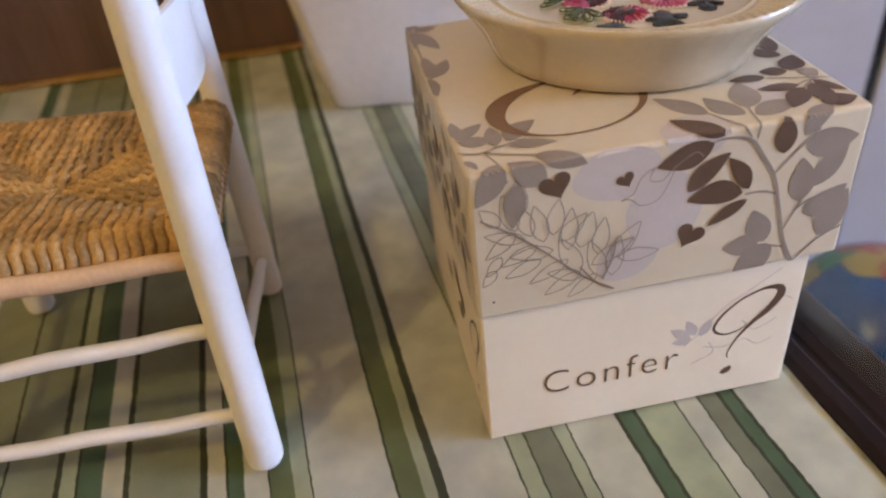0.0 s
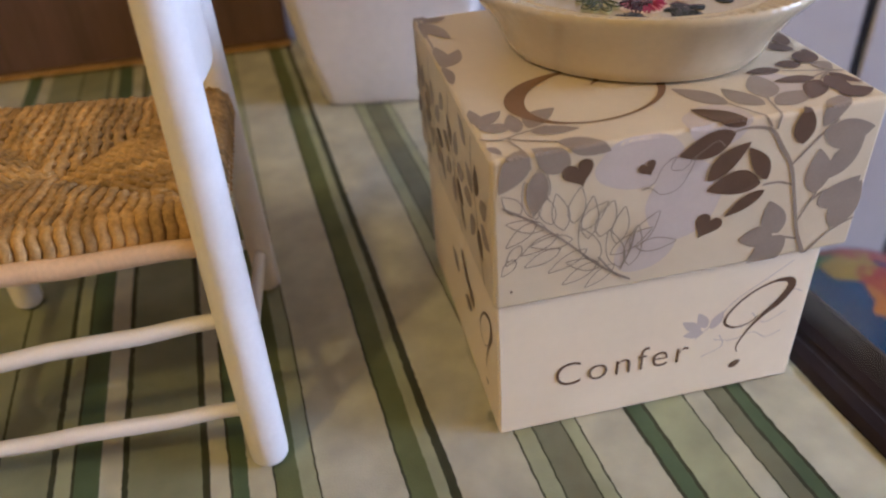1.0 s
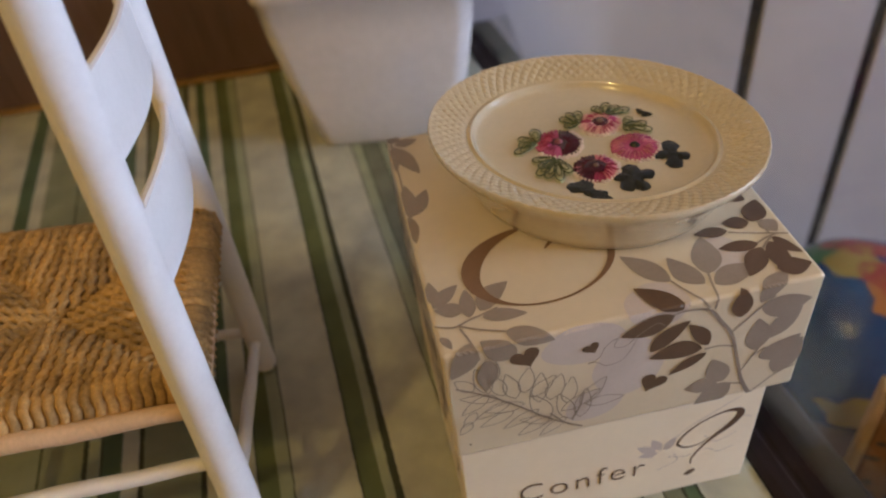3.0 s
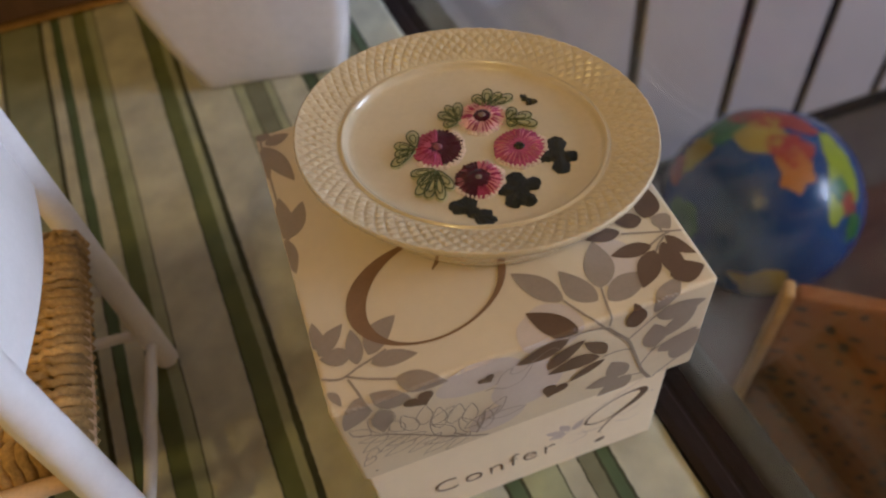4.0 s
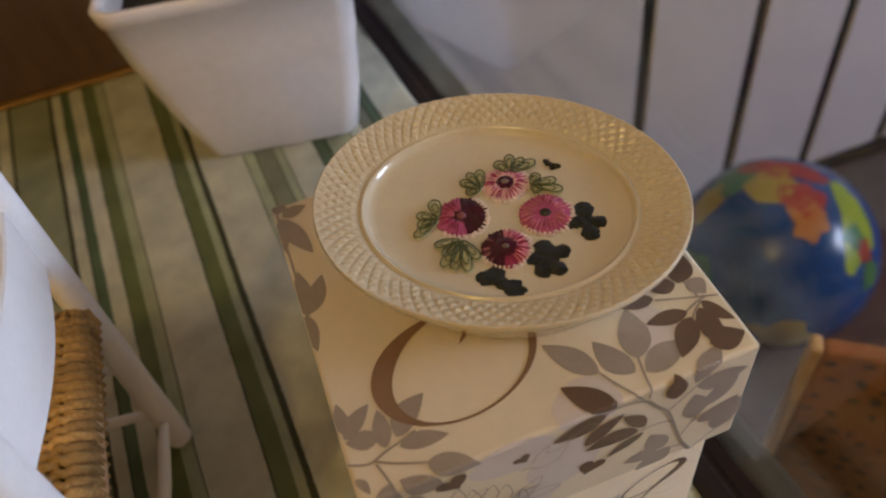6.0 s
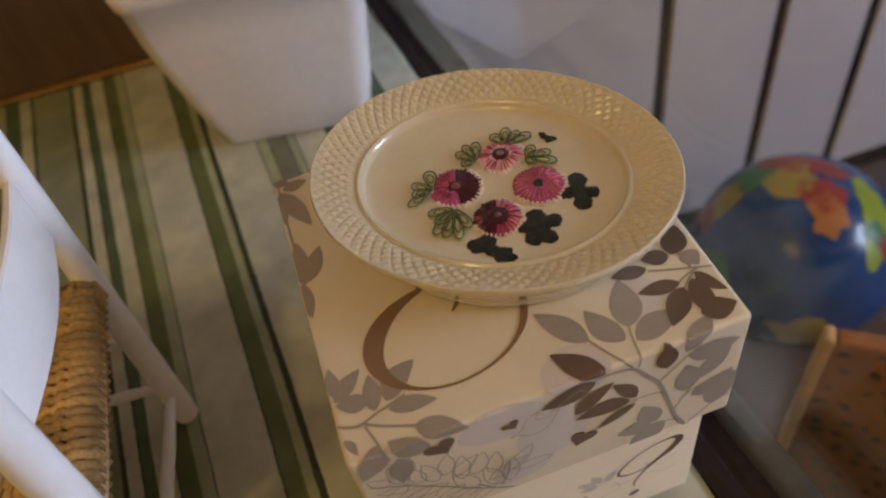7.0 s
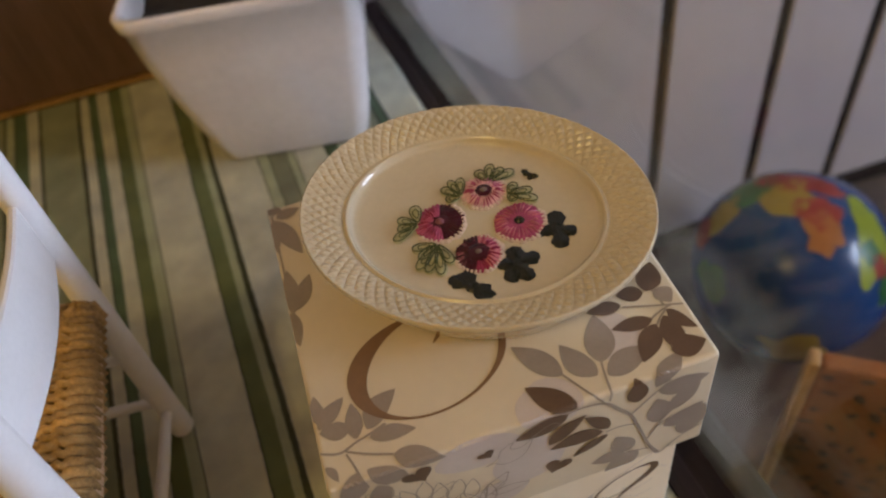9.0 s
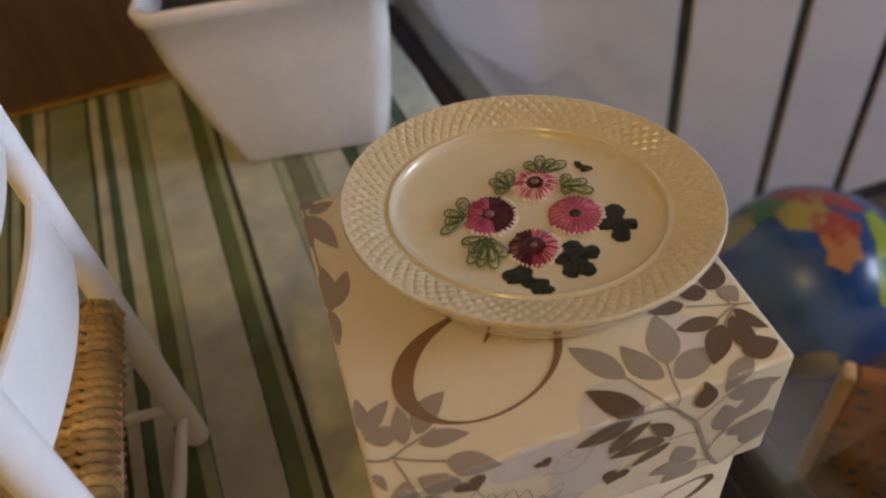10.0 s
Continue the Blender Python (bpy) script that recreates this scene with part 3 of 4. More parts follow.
# sides of the lid
for face, flip in ((LEFT, 1), (RIGHT, -1)):
    for k, cx in enumerate((18, 52, 88, 112)):
        for i in range(7):
            a = radians(40 + 52 * i + 23 * k)
            bx, by = cx + 6 * math.cos(a), 92 + 6 * math.sin(a)
            target = (INK_MID, INK_DARK, INK_MID)[(i + k) % 3]
            leaf(target, face, bx, by, bx + 12 * math.cos(a), by + 12 * math.sin(a), 6.6, L2, 0.8 * flip)
        one = bmesh.new()
        stroke(one, face, ((cx - 8, 66), (cx - 2, 80), (cx, 92), (cx + 5, 106), (cx + 4, 118)), 0.9, L2)
        part("printed_stem", one, INK_MID, lid)
    for r in ((30, 110, 40, 118, 6), (66, 112, 74, 104, 6), (70, 74, 80, 84, 6), (100, 74, 108, 68, 5), (36, 72, 44, 80, 6)):
        leaf(INK_MID, face, *r, L2)
for nm, b, m_, txt in (("pale_print", pale, INK_PALE, "pale lilac printed patches"), ("ring_print", dark, INK_RING, "dark brown calligraphic ring"), ("line_print", fine, INK_LINE, "fine pen-drawn sprig")):
    part(nm, b, m_, lid, txt)

# printing on the base: word, curl and dot, faint sprig
curl = bmesh.new()
stroke(curl, BASE, ((100.5, 36.2), (97.5, 33.2), (91.5, 32.4), (87.2, 36), (89.5, 42), (96, 48.2), (104, 51.6), (110.2, 51.2), (111.6, 47.5), (108, 41.2), (102.5, 36), (97.5, 29.5), (94.4, 22.5), (94.9, 19.2)),
       (0.3, 0.6, 0.9, 1.2, 1.0, 0.8, 1.0, 2.6, 3.6, 3.0, 1.8, 0.9, 0.6, 0.4), L2)
part("printed_curl", curl, INK_DARK, gift, "dark brown calligraphic curl")
curl = bmesh.new()
blob(curl, BASE, 95.0, 12.6, 2.5, 1.6, L2, 7, 35)
part("printed_dot", curl, INK_DARK, gift)
curl = bmesh.new()
stroke(curl, BASE_LEFT, ((14, 34), (20, 30), (25, 36), (19, 46), (10, 50), (8, 44), (13, 34), (17, 24), (17, 20)), (0.3, 0.7, 1.0, 0.9, 2.6, 3.2, 1.6, 0.7, 0.4), L2)
part("printed_curl", curl, INK_DARK, gift, "dark brown calligraphic curl")
curl = bmesh.new()
blob(curl, BASE_LEFT, 16.5, 13, 1.8, 1.4, L2, 7)
part("printed_dot", curl, INK_DARK, gift)
for r in ((34, 36, 44, 44, 6), (38, 32, 50, 30, 6), (42, 40, 54, 52, 6), (60, 34, 70, 42, 5)):
    leaf(INK_DARK, BASE_LEFT, *r, L2, owner=gift)
faint = bmesh.new()
for r in ((78, 34, 70, 40, 4), (79, 33, 71, 33, 4), (80, 35, 76, 43, 4), (82, 34, 86, 42, 4)):
    leaf(INK_PALE, BASE, *r, L1, owner=gift)
for pts in (((76, 30), (82, 36), (90, 46), (100, 53), (110, 60)), ((84, 28), (92, 26), (100, 28), (106, 24), (112, 26)), ((104, 40), (112, 46), (117, 44)), ((80, 20), (88, 24), (86, 30)), ((98, 38), (104, 32), (112, 36))):
    stroke(faint, BASE, pts, 0.4, L1)
part("faint_print", faint, INK_PALE, gift, "faint lilac printed sprig")
word = bpy.data.curves.new("word", "FONT")
word.body, word.size, word.space_character, word.extrude, word.offset = "Confer", 0.0168, 1.16, 0.00008, -0.0003
word_tmp = new("word_tmp", word)
bpy.context.view_layer.update()
word_mesh = bpy.data.meshes.new_from_object(word_tmp.evaluated_get(bpy.context.evaluated_depsgraph_get()))
bpy.data.objects.remove(word_tmp)
width = max(v.co.x for v in word_mesh.vertices)
for v in word_mesh.vertices:
    v.co.x *= 0.0535 / width
word_mesh.materials.clear()
word_mesh.materials.append(INK_DARK)
lettering = new("lettering", word_mesh)
lettering.parent = gift
lettering.matrix_local = pose(0.0208, -0.0002, 0.0198, 90, 0, 0)
tagged(lettering, "printed dark brown word")

# ---------------------------------------------------------------- oval dish
PLATE_A, PLATE_B = 0.0622, 0.0513
plate = thing("oval_dish", pose(0.0702, 0.0688, 0.1222, 0, 0, 143.5 + 180), "cream glazed oval ceramic dish with a woven rim and painted flowers", "dish")
PROFILE = ((0.0, 0.0000), (0.72, 0.0000), (0.755, 0.0012), (0.785, 0.005), (0.83, 0.0105), (0.885, 0.0155), (0.945, 0.0200), (0.988, 0.0232), (0.999, 0.0248), (0.993, 0.0262))
RIM_IN, RIM_OUT, WELL = 0.752, 0.988, 0.0190


def dish_body():
    bm = bmesh.new()
    na = 800
    prof = [(s, z, 0) for s, z in PROFILE[1:]]
    steps = 34
    for i in range(steps + 1):  # woven rim, from the outer edge inwards
        q = i / steps
        prof.append((RIM_OUT + (RIM_IN - RIM_OUT) * q, 0.0264 - 0.0046 * q ** 0.8, math.sin(math.pi * min(1, q * 1.03)) ** 0.35 if q < 0.97 else 0))
    prof += [(0.747, 0.0219, 0), (0.739, 0.0226, 0), (0.728, 0.0225, 0), (0.718, 0.0213, 0), (0.706, 0.0202, 0), (0.692, 0.0197, 0), (0.66, 0.0194, 0), (0.6, 0.0191, 0), (0.45, WELL, 0), (0.25, WELL, 0), (0.08, WELL, 0)]
    rings = []
    for s, z, weave in prof:
        ring = []
        for k in range(na):
            a = 2 * math.pi * k / na
            h_ = 0.0
            if weave:
                q = (RIM_OUT - s) / (RIM_OUT - RIM_IN)
                p1, p2 = (a / (2 * math.pi) * 80 + q * 3.0) % 1, (a / (2 * math.pi) * 80 - q * 3.0) % 1
                e1, e2 = abs(p1 - 0.5) * 2, abs(p2 - 0.5) * 2
                h_ = 0.00095 * weave * (1 - max(e1, e2) ** 3.0)
            elif abs(s - 0.999) < 0.02 and z > 0.021:
                h_ = 0.0003 * abs(math.sin(a * 40))
            ring.append(bm.verts.new((PLATE_A * s * math.cos(a), PLATE_B * s * math.sin(a), z + h_)))
        rings.append(ring)
    for a_, b_ in zip(rings, rings[1:]):
        for k in range(na):
            bm.faces.new((a_[k], a_[(k + 1) % na], b_[(k + 1) % na], b_[k]))
    bm.faces.new(rings[0][::-1])
    bm.faces.new(rings[-1])
    return bm


part("dish_body", dish_body(), GLAZE, plate, smooth=True)
GLOSS = dict(vary=0.35, scale=300, coat=0.35, bump=0.25, bump_scale=700, spec=0.3)
PINK, WINE, ROSE, BLUSH = plain("pink_glaze", (0.36, 0.065, 0.150), 0.25, **GLOSS), plain("wine_glaze", (0.050, 0.004, 0.012), 0.15, **GLOSS), plain("rose_glaze", (0.27, 0.028, 0.075), 0.25, **GLOSS), plain("blush_glaze", (0.66, 0.38, 0.40), 0.25, **GLOSS)
SLIP = plain("cream_slip_glaze", (0.62, 0.50, 0.40), 0.25, **GLOSS)
OLIVE_GLAZE, MOSS_GLAZE, BLACK_GREEN, GREY_EYE, MAUVE, DARK_EYE, PALE_PINK = plain("olive_glaze", (0.42, 0.40, 0.22), 0.25, **GLOSS), plain("moss_glaze", (0.075, 0.090, 0.032), 0.25, **GLOSS), plain("black_green_glaze", (0.013, 0.015, 0.010), 0.12, **GLOSS), plain("grey_eye_glaze", (0.16, 0.115, 0.095), 0.25, **GLOSS), plain("mauve_eye_glaze", (0.22, 0.07, 0.09), 0.25, **GLOSS), plain("dark_eye_glaze", (0.024, 0.022, 0.018), 0.2, **GLOSS), plain("pale_pink_glaze", (0.52, 0.17, 0.22), 0.25, **GLOSS)
PLATE_IN = plate.matrix_world.inverted()


def on_dish(x_mm, y_mm):
    p = PLATE_IN @ Vector((x_mm / 1000, y_mm / 1000, 0))
    return p.x, p.y


def petal_lump(bm, cx, cy, a, r_in, r_out, width, height):
    """One raised petal, fat at its outer end."""
    rows = []
    for s in (0, 0.25, 0.5, 0.7, 0.78, 0.86, 0.92, 0.965, 0.99, 1.0):
        r = r_in + (r_out - r_in) * s
        w = width / 2 * (0.35 + 0.65 * s) * (math.sqrt(max(0.0, 1 - max(0, (s - 0.72) / 0.28) ** 2)) if s > 0.72 else 1)
        rows.append([(r, -w, height * 0.5), (r, -w * 0.5, height * 0.88), (r, 0, height), (r, w * 0.5, height * 0.88), (r, w, height * 0.5)])
    vs = []
    c, s_ = math.cos(a), math.sin(a)
    for row in rows:
        vs.append([bm.verts.new((cx + x * c - y * s_, cy + x * s_ + y * c, WELL - 0.0001 + z * (0.55 + 0.45 * math.sin(math.pi * min(1, (x - r_in) / (r_out - r_in) + 0.15))))) for x, y, z in row])
    for p, q in zip(vs, vs[1:]):
        for k in range(4):
            bm.faces.new((p[k], q[k], q[k + 1], p[k + 1]))


def dome(bm, cx, cy, r, height, squash=1.0):
    m = Matrix.Translation((cx, cy, WELL)) @ Matrix.Diagonal((r, r * squash, height, 1))
    bmesh.ops.create_uvsphere(bm, u_segments=14, v_segments=8, radius=1, matrix=m)


def flower(x_mm, y_mm, radius, colours, eye, eye_colour, core=None, streak=None, fringe=(0, 360)):
    """colours: material by the petal's bearing, as (from degrees, material) rows; streak: thin strokes over them; fringe: bearings where pale tips show."""
    cx, cy = on_dish(x_mm, y_mm)
    hub = part("flower", disc(cx, cy, radius * 0.97, 0.0013), colours[0][1], plate, "raised hand-painted pink and wine flower", smooth=True)
    for i, (start, m_) in enumerate(colours):
        end = colours[(i + 1) % len(colours)][0] + (360 if i + 1 == len(colours) else 0)
        bm = bmesh.new()
        for k in range(36):
            a = k * 10
            if start <= a < end or start <= a + 360 < end:
                petal_lump(bm, cx, cy, radians(a) - plate_turn, radius * 0.16, radius * random.uniform(0.93, 1.02), radius * 0.27, 0.0015 * random.uniform(0.9, 1.1))
        part("petal", bm, m_, hub, smooth=True)
    tips = bmesh.new()
    for k in range(30):
        if fringe[0] <= k * 12 <= fringe[1] or fringe[0] <= k * 12 + 360 <= fringe[1]:
            petal_lump(tips, cx, cy, radians(k * 12 + 5) - plate_turn, radius * 0.84, radius * random.uniform(1.0, 1.13), radius * random.uniform(0.28, 0.42), 0.0009)
    part("petal_fringe", tips, SLIP, hub, smooth=True)
    if streak:
        lines = bmesh.new()
        for k in range(26):
            bearing = k * 13.85 + random.uniform(-4, 4)
            if not (streak[1] <= bearing <= streak[2] or streak[1] <= bearing - 360 <= streak[2]):
                continue
            a = radians(bearing) - plate_turn
            petal_lump(lines, cx, cy, a, radius * random.uniform(0.34, 0.5), radius * random.uniform(0.72, 0.98), radius * 0.085, 0.00205)
        part("petal_stroke", lines, streak[0], hub, smooth=True)
    if core:
        part("flower_core", disc(cx, cy, core[0], 0.0019), core[1], hub, smooth=True)
    e = bmesh.new()
    dome(e, cx, cy, eye, 0.0025, 0.9)
    part("flower_eye", e, eye_colour, hub, smooth=True)


def disc(cx, cy, r, height):
    bm = bmesh.new()
    dome(bm, cx, cy, r, height)
    return bm


plate_turn = radians(143.5 + 180)
flower(58.6, 70.6, 0.0090, ((0, WINE), (75, PINK), (262, WINE)), 0.0020, MAUVE, None, (ROSE, 80, 250), (200, 400))
flower(84.0, 60.0, 0.0090, ((0, PINK), (180, PINK)), 0.0023, DARK_EYE, None, (PALE_PINK, 0, 360), (190, 380))
flower(66.8, 52.0, 0.0082, ((0, PALE_PINK), (75, WINE), (245, ROSE), (290, PALE_PINK)), 0.0017, GREY_EYE, (0.0054, WINE), (ROSE, -90, 60), (180, 420))
flower(77.4, 78.6, 0.0083, ((0, BLUSH), (180, BLUSH)), 0.0020, GREY_EYE, (0.0042, WINE), (PINK, 0, 360), (150, 400))


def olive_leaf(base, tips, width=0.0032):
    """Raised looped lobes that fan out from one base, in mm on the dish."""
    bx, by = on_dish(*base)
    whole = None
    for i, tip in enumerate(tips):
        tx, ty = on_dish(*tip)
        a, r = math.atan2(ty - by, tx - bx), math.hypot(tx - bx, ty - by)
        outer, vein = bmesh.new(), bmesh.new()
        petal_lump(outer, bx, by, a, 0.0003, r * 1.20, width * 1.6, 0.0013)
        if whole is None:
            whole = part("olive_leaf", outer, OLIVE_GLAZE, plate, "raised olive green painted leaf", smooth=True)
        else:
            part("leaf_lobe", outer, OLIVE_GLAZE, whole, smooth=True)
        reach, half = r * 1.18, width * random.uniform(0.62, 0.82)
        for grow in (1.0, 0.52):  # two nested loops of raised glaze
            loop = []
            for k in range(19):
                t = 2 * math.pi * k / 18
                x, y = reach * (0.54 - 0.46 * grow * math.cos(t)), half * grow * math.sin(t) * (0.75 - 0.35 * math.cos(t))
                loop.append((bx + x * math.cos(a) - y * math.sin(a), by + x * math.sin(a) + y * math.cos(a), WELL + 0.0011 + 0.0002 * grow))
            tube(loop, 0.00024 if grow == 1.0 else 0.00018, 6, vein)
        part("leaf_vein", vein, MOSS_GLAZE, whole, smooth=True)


def black_leaf(name, lobes, label, height=0.0011):
    """A raised maple-like leaf: rounded lobes, each given by place and radius in mm, that grow out of one middle."""
    bm = bmesh.new()
    spots = [(*on_dish(x, y), r / 1000) for x, y, r in lobes]
    mx, my = sum(s[0] for s in spots) / len(spots), sum(s[1] for s in spots) / len(spots)
    dome(bm, mx, my, spots[0][2] * 1.05, height * 1.05)
    for cx, cy, r in spots:
        a, d = math.atan2(cy - my, cx - mx), math.hypot(cx - mx, cy - my)
        petal_lump(bm, mx, my, a, 0.0001, d + r * 1.35, r * 2.2, height * random.uniform(0.95, 1.3))
        for turn, reach in ((0.34, 0.78), (-0.36, 0.84)):
            petal_lump(bm, mx, my, a + turn, 0.0001, (d + r) * reach * 1.12, r * 1.2, height * random.uniform(0.85, 1.15))
    part(name, bm, BLACK_GREEN, plate, label, smooth=True)


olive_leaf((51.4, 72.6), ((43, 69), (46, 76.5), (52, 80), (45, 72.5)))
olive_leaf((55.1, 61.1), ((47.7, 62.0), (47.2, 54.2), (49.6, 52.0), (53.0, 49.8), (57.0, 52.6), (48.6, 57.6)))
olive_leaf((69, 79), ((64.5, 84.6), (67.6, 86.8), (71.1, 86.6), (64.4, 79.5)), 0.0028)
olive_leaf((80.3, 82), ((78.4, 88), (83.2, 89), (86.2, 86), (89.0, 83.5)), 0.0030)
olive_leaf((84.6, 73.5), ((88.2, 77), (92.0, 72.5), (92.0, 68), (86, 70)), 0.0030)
BL = "raised glossy black-green painted leaf"
black_leaf("black_leaf", ((95.7, 55.8, 3.1), (97.0, 50.3, 2.7), (93.8, 47.2, 2.8), (92.4, 52.4, 3.3)), BL)
black_leaf("black_leaf", ((77.6, 46.2, 3.2), (81.6, 43.6, 2.6), (78.4, 38.3, 2.5), (74.8, 39.8, 2.9), (74.0, 44.0, 2.6)), BL)
black_leaf("black_leaf", ((56.8, 43.6, 2.5), (60.4, 43.1, 2.9), (61.9, 38.5, 3.2), (63.4, 33.4, 2.9)), BL)
black_leaf("leaf_sprig", ((94.2, 82.6, 0.9), (94.4, 80.6, 1.0), (95.0, 79.0, 1.2), (96.8, 78.6, 1.0)), "tiny black-green painted sprig", 0.0011)

# ---------------------------------------------------------------- miniature ladder-back chair
chair = thing("doll_chair", pose(-0.145, 0.07, 0.0002), "miniature white ladder-back chair with a woven rush seat", "chair")
CI = Vector((-0.145, 0.07, 0.0002))
at = lambda x, y, z: Vector((x, y, z)) - Vector((CI.x, CI.y, 0))
POST_R, SEAT_Z = 0.0072, 0.101
NEAR_FOOT, FAR_FOOT = (-0.0872, 0.0112), (-0.0865, 0.1180)
NEAR_LEAN, FAR_LEAN = (0.012, 0.112), (-0.020, 0.135)
near = lambda z: at(NEAR_FOOT[0] + NEAR_LEAN[0] * z, NEAR_FOOT[1] + NEAR_LEAN[1] * z, z)
far = lambda z: at(FAR_FOOT[0] + FAR_LEAN[0] * z, FAR_FOOT[1] + FAR_LEAN[1] * z, z)
part("back_post", rounded_post(near(0), near(1) - near(0), 0.262, POST_R), WHITE_PAINT, chair, smooth=True)
part("back_post", rounded_post(far(0), far(1) - far(0), 0.262, POST_R * 0.82), WHITE_PAINT, chair, smooth=True)
FRONT_NEAR, FRONT_FAR = (-0.214, 0.022), (-0.204, 0.137)
fnear = lambda z: at(FRONT_NEAR[0] + 0.03 * z, FRONT_NEAR[1] + 0.02 * z, z)
ffar = lambda z: at(FRONT_FAR[0] + 0.02 * z, FRONT_FAR[1] + 0.06 * z, z)
for f_ in (fnear, ffar):
    part("front_leg", rounded_post(f_(0), f_(1) - f_(0), 0.112, POST_R * 0.95), WHITE_PAINT, chair, smooth=True)


def bar(a, b, r):
    pts = [a.lerp(b, i / 8) + Vector((0, 0, 0.0005 * math.sin(i * 2.1))) for i in range(9)]
    return tube(pts, [r * (0.86 + 0.18 * math.sin(math.pi * i / 8)) for i in range(9)], 12)


for za, zb, r in ((0.0255, 0.0205, 0.0030), (0.0645, 0.058, 0.0031)):
    part("rung", bar(near(za), fnear(zb), r), WHITE_PAINT, chair, smooth=True)
for za, r in ((0.024, 0.0028), (0.058, 0.0028)):
    part("rung", bar(far(za), ffar(za - 0.004), r), WHITE_PAINT, chair, smooth=True)
part("rung", bar(near(0.044), far(0.020), 0.0028), WHITE_PAINT, chair, smooth=True)
part("rung", bar(fnear(0.05), ffar(0.024), 0.0028), WHITE_PAINT, chair, smooth=True)
# seat rails hidden in the rope
for a, b in ((near, far), (far, ffar), (ffar, fnear), (fnear, near)):
    part("seat_rail", bar(a(SEAT_Z - 0.008), b(SEAT_Z - 0.008), 0.0036), BARE_WOOD, chair, smooth=True)


def slat(low, high, bow, thick=0.0036):
    """A bowed back slat; low and high give its edges' heights at the near and the far post."""
    bm = bmesh.new()
    n, rows = 24, []
    for i in range(n + 1):
        s = i / n
        zl, zh = low[0] + (low[1] - low[0]) * s, high[0] + (high[1] - high[0]) * s + 0.002 * math.sin(math.pi * s)
        out = bow * math.sin(math.pi * s)
        ring = []
        for z, t in ((zl + 0.0006, 0), (zl, thick * 0.3), (zl, thick * 0.7), (zl + 0.0006, thick), (zh - 0.0006, thick), (zh, thick * 0.7), (zh, thick * 0.3), (zh - 0.0006, 0)):
            ring.append(bm.verts.new(near(z).lerp(far(z), s) + Vector((out - t, 0, 0))))
        rows.append(ring)
    k = 8
    for a, b in zip(rows, rows[1:]):
        for j in range(k):
            bm.faces.new((a[j], b[j], b[(j + 1) % k], a[(j + 1) % k]))
    bm.faces.new(rows[0]), bm.faces.new(rows[-1][::-1])
    bmesh.ops.recalc_face_normals(bm, faces=bm.faces[:])
    return bm


part("back_slat", slat((0.137, 0.124), (0.166, 0.152), 0.006), WHITE_PAINT, chair, "bowed white slat")
part("back_slat", slat((0.183, 0.170), (0.211, 0.198), 0.006), WHITE_PAINT, chair, "bowed white slat")

# rush seat: laid cords wrap each rail and run in to the diagonals
corners = [near(SEAT_Z), far(SEAT_Z), ffar(SEAT_Z), fnear(SEAT_Z)]
for c in corners:
    c.z = SEAT_Z
corners[0] += Vector((0.001, 0.005, 0))
corners[1] += Vector((0.003, -0.004, 0))
centre = sum(corners, Vector()) / 4
under = bmesh.new()
bmesh.ops.create_grid(under, x_segments=2, y_segments=2, size=1, matrix=Matrix.Translation((centre.x, centre.y, SEAT_Z - 0.0085)) @ Matrix.Diagonal((0.052, 0.050, 1, 1)))
bmesh.ops.solidify(under, geom=under.faces[:], thickness=0.002)
rush = part("rush_seat", under, ROPE, chair, "golden brown twisted rush cord seat")
PITCH, CORD = 0.0042, 0.00235
for side in range(4):
    a, b = corners[side], corners[(side + 1) % 4]
    length = (b - a).length
    count = int(length / PITCH)
    along = (b - a).normalized()
    inward = Vector((-along.y, along.x, 0))
    if inward.dot(centre - a) < 0:
        inward = -inward
    reach = abs((centre - a).dot(inward))
    for i in range(count):
        s = (i + 0.5) / count
        depth = reach * (1 - abs(2 * s - 1)) * 0.97 + 0.004
        base = a.lerp(b, s)
        wob = random.uniform(-0.0004, 0.0004)
        pts = []
        for k in range(7):  # round the rail, from beneath
            t = radians(-80 + 170 * k / 6)
            pts.append(base + inward * (0.0068 - 0.0068 * math.cos(t)) + Vector((0, 0, -0.0072 + 0.0072 * math.sin(t) + wob)))
        n = max(3, int(depth / 0.0008))
        for k in range(1, n + 1):
            q = k / n
            sag = -0.0055 * (q * depth / reach) ** 1.2 - 0.0035 * q ** 6
            pts.append(base + inward * (0.0068 + max(0.0005, depth - 0.0068) * q) + along * (0.0007 * math.sin(q * 9 + i)) + Vector((0, 0, sag + wob + 0.0005 * noise.noise((i * 0.7, q * 4, side)))))
        part("cord", tube(pts, CORD * random.uniform(0.93, 1.06), 8, None, 2 * math.pi / 0.0054, 2, 0.30), ROPE, rush, smooth=True)
for i, (z, s) in enumerate(((0.1475, 0.02), (0.152, 0.985), (0.2075, 0.02), (0.213, 0.985))):
    b = bmesh.new()
    dome_at = near(z).lerp(far(z), s) + Vector((-0.002, 0, 0.0))
    bmesh.ops.create_uvsphere(b, u_segments=8, v_segments=6, radius=0.0011, matrix=Matrix.Translation(dome_at))
    part("nail_head", b, GAP_BLACK, chair, "small dark nail head")

# ---------------------------------------------------------------- plant pot
POT_TURN = math.degrees(math.atan2(-0.0191, 0.0966))
POT_W, POT_TOP, POT_H = 0.0510, 0.0700, 0.1250
pot_c = Vector((0.0038, 0.3045, 0)) + Vector((math.sin(radians(-POT_TURN)), math.cos(radians(POT_TURN)), 0)) * POT_W
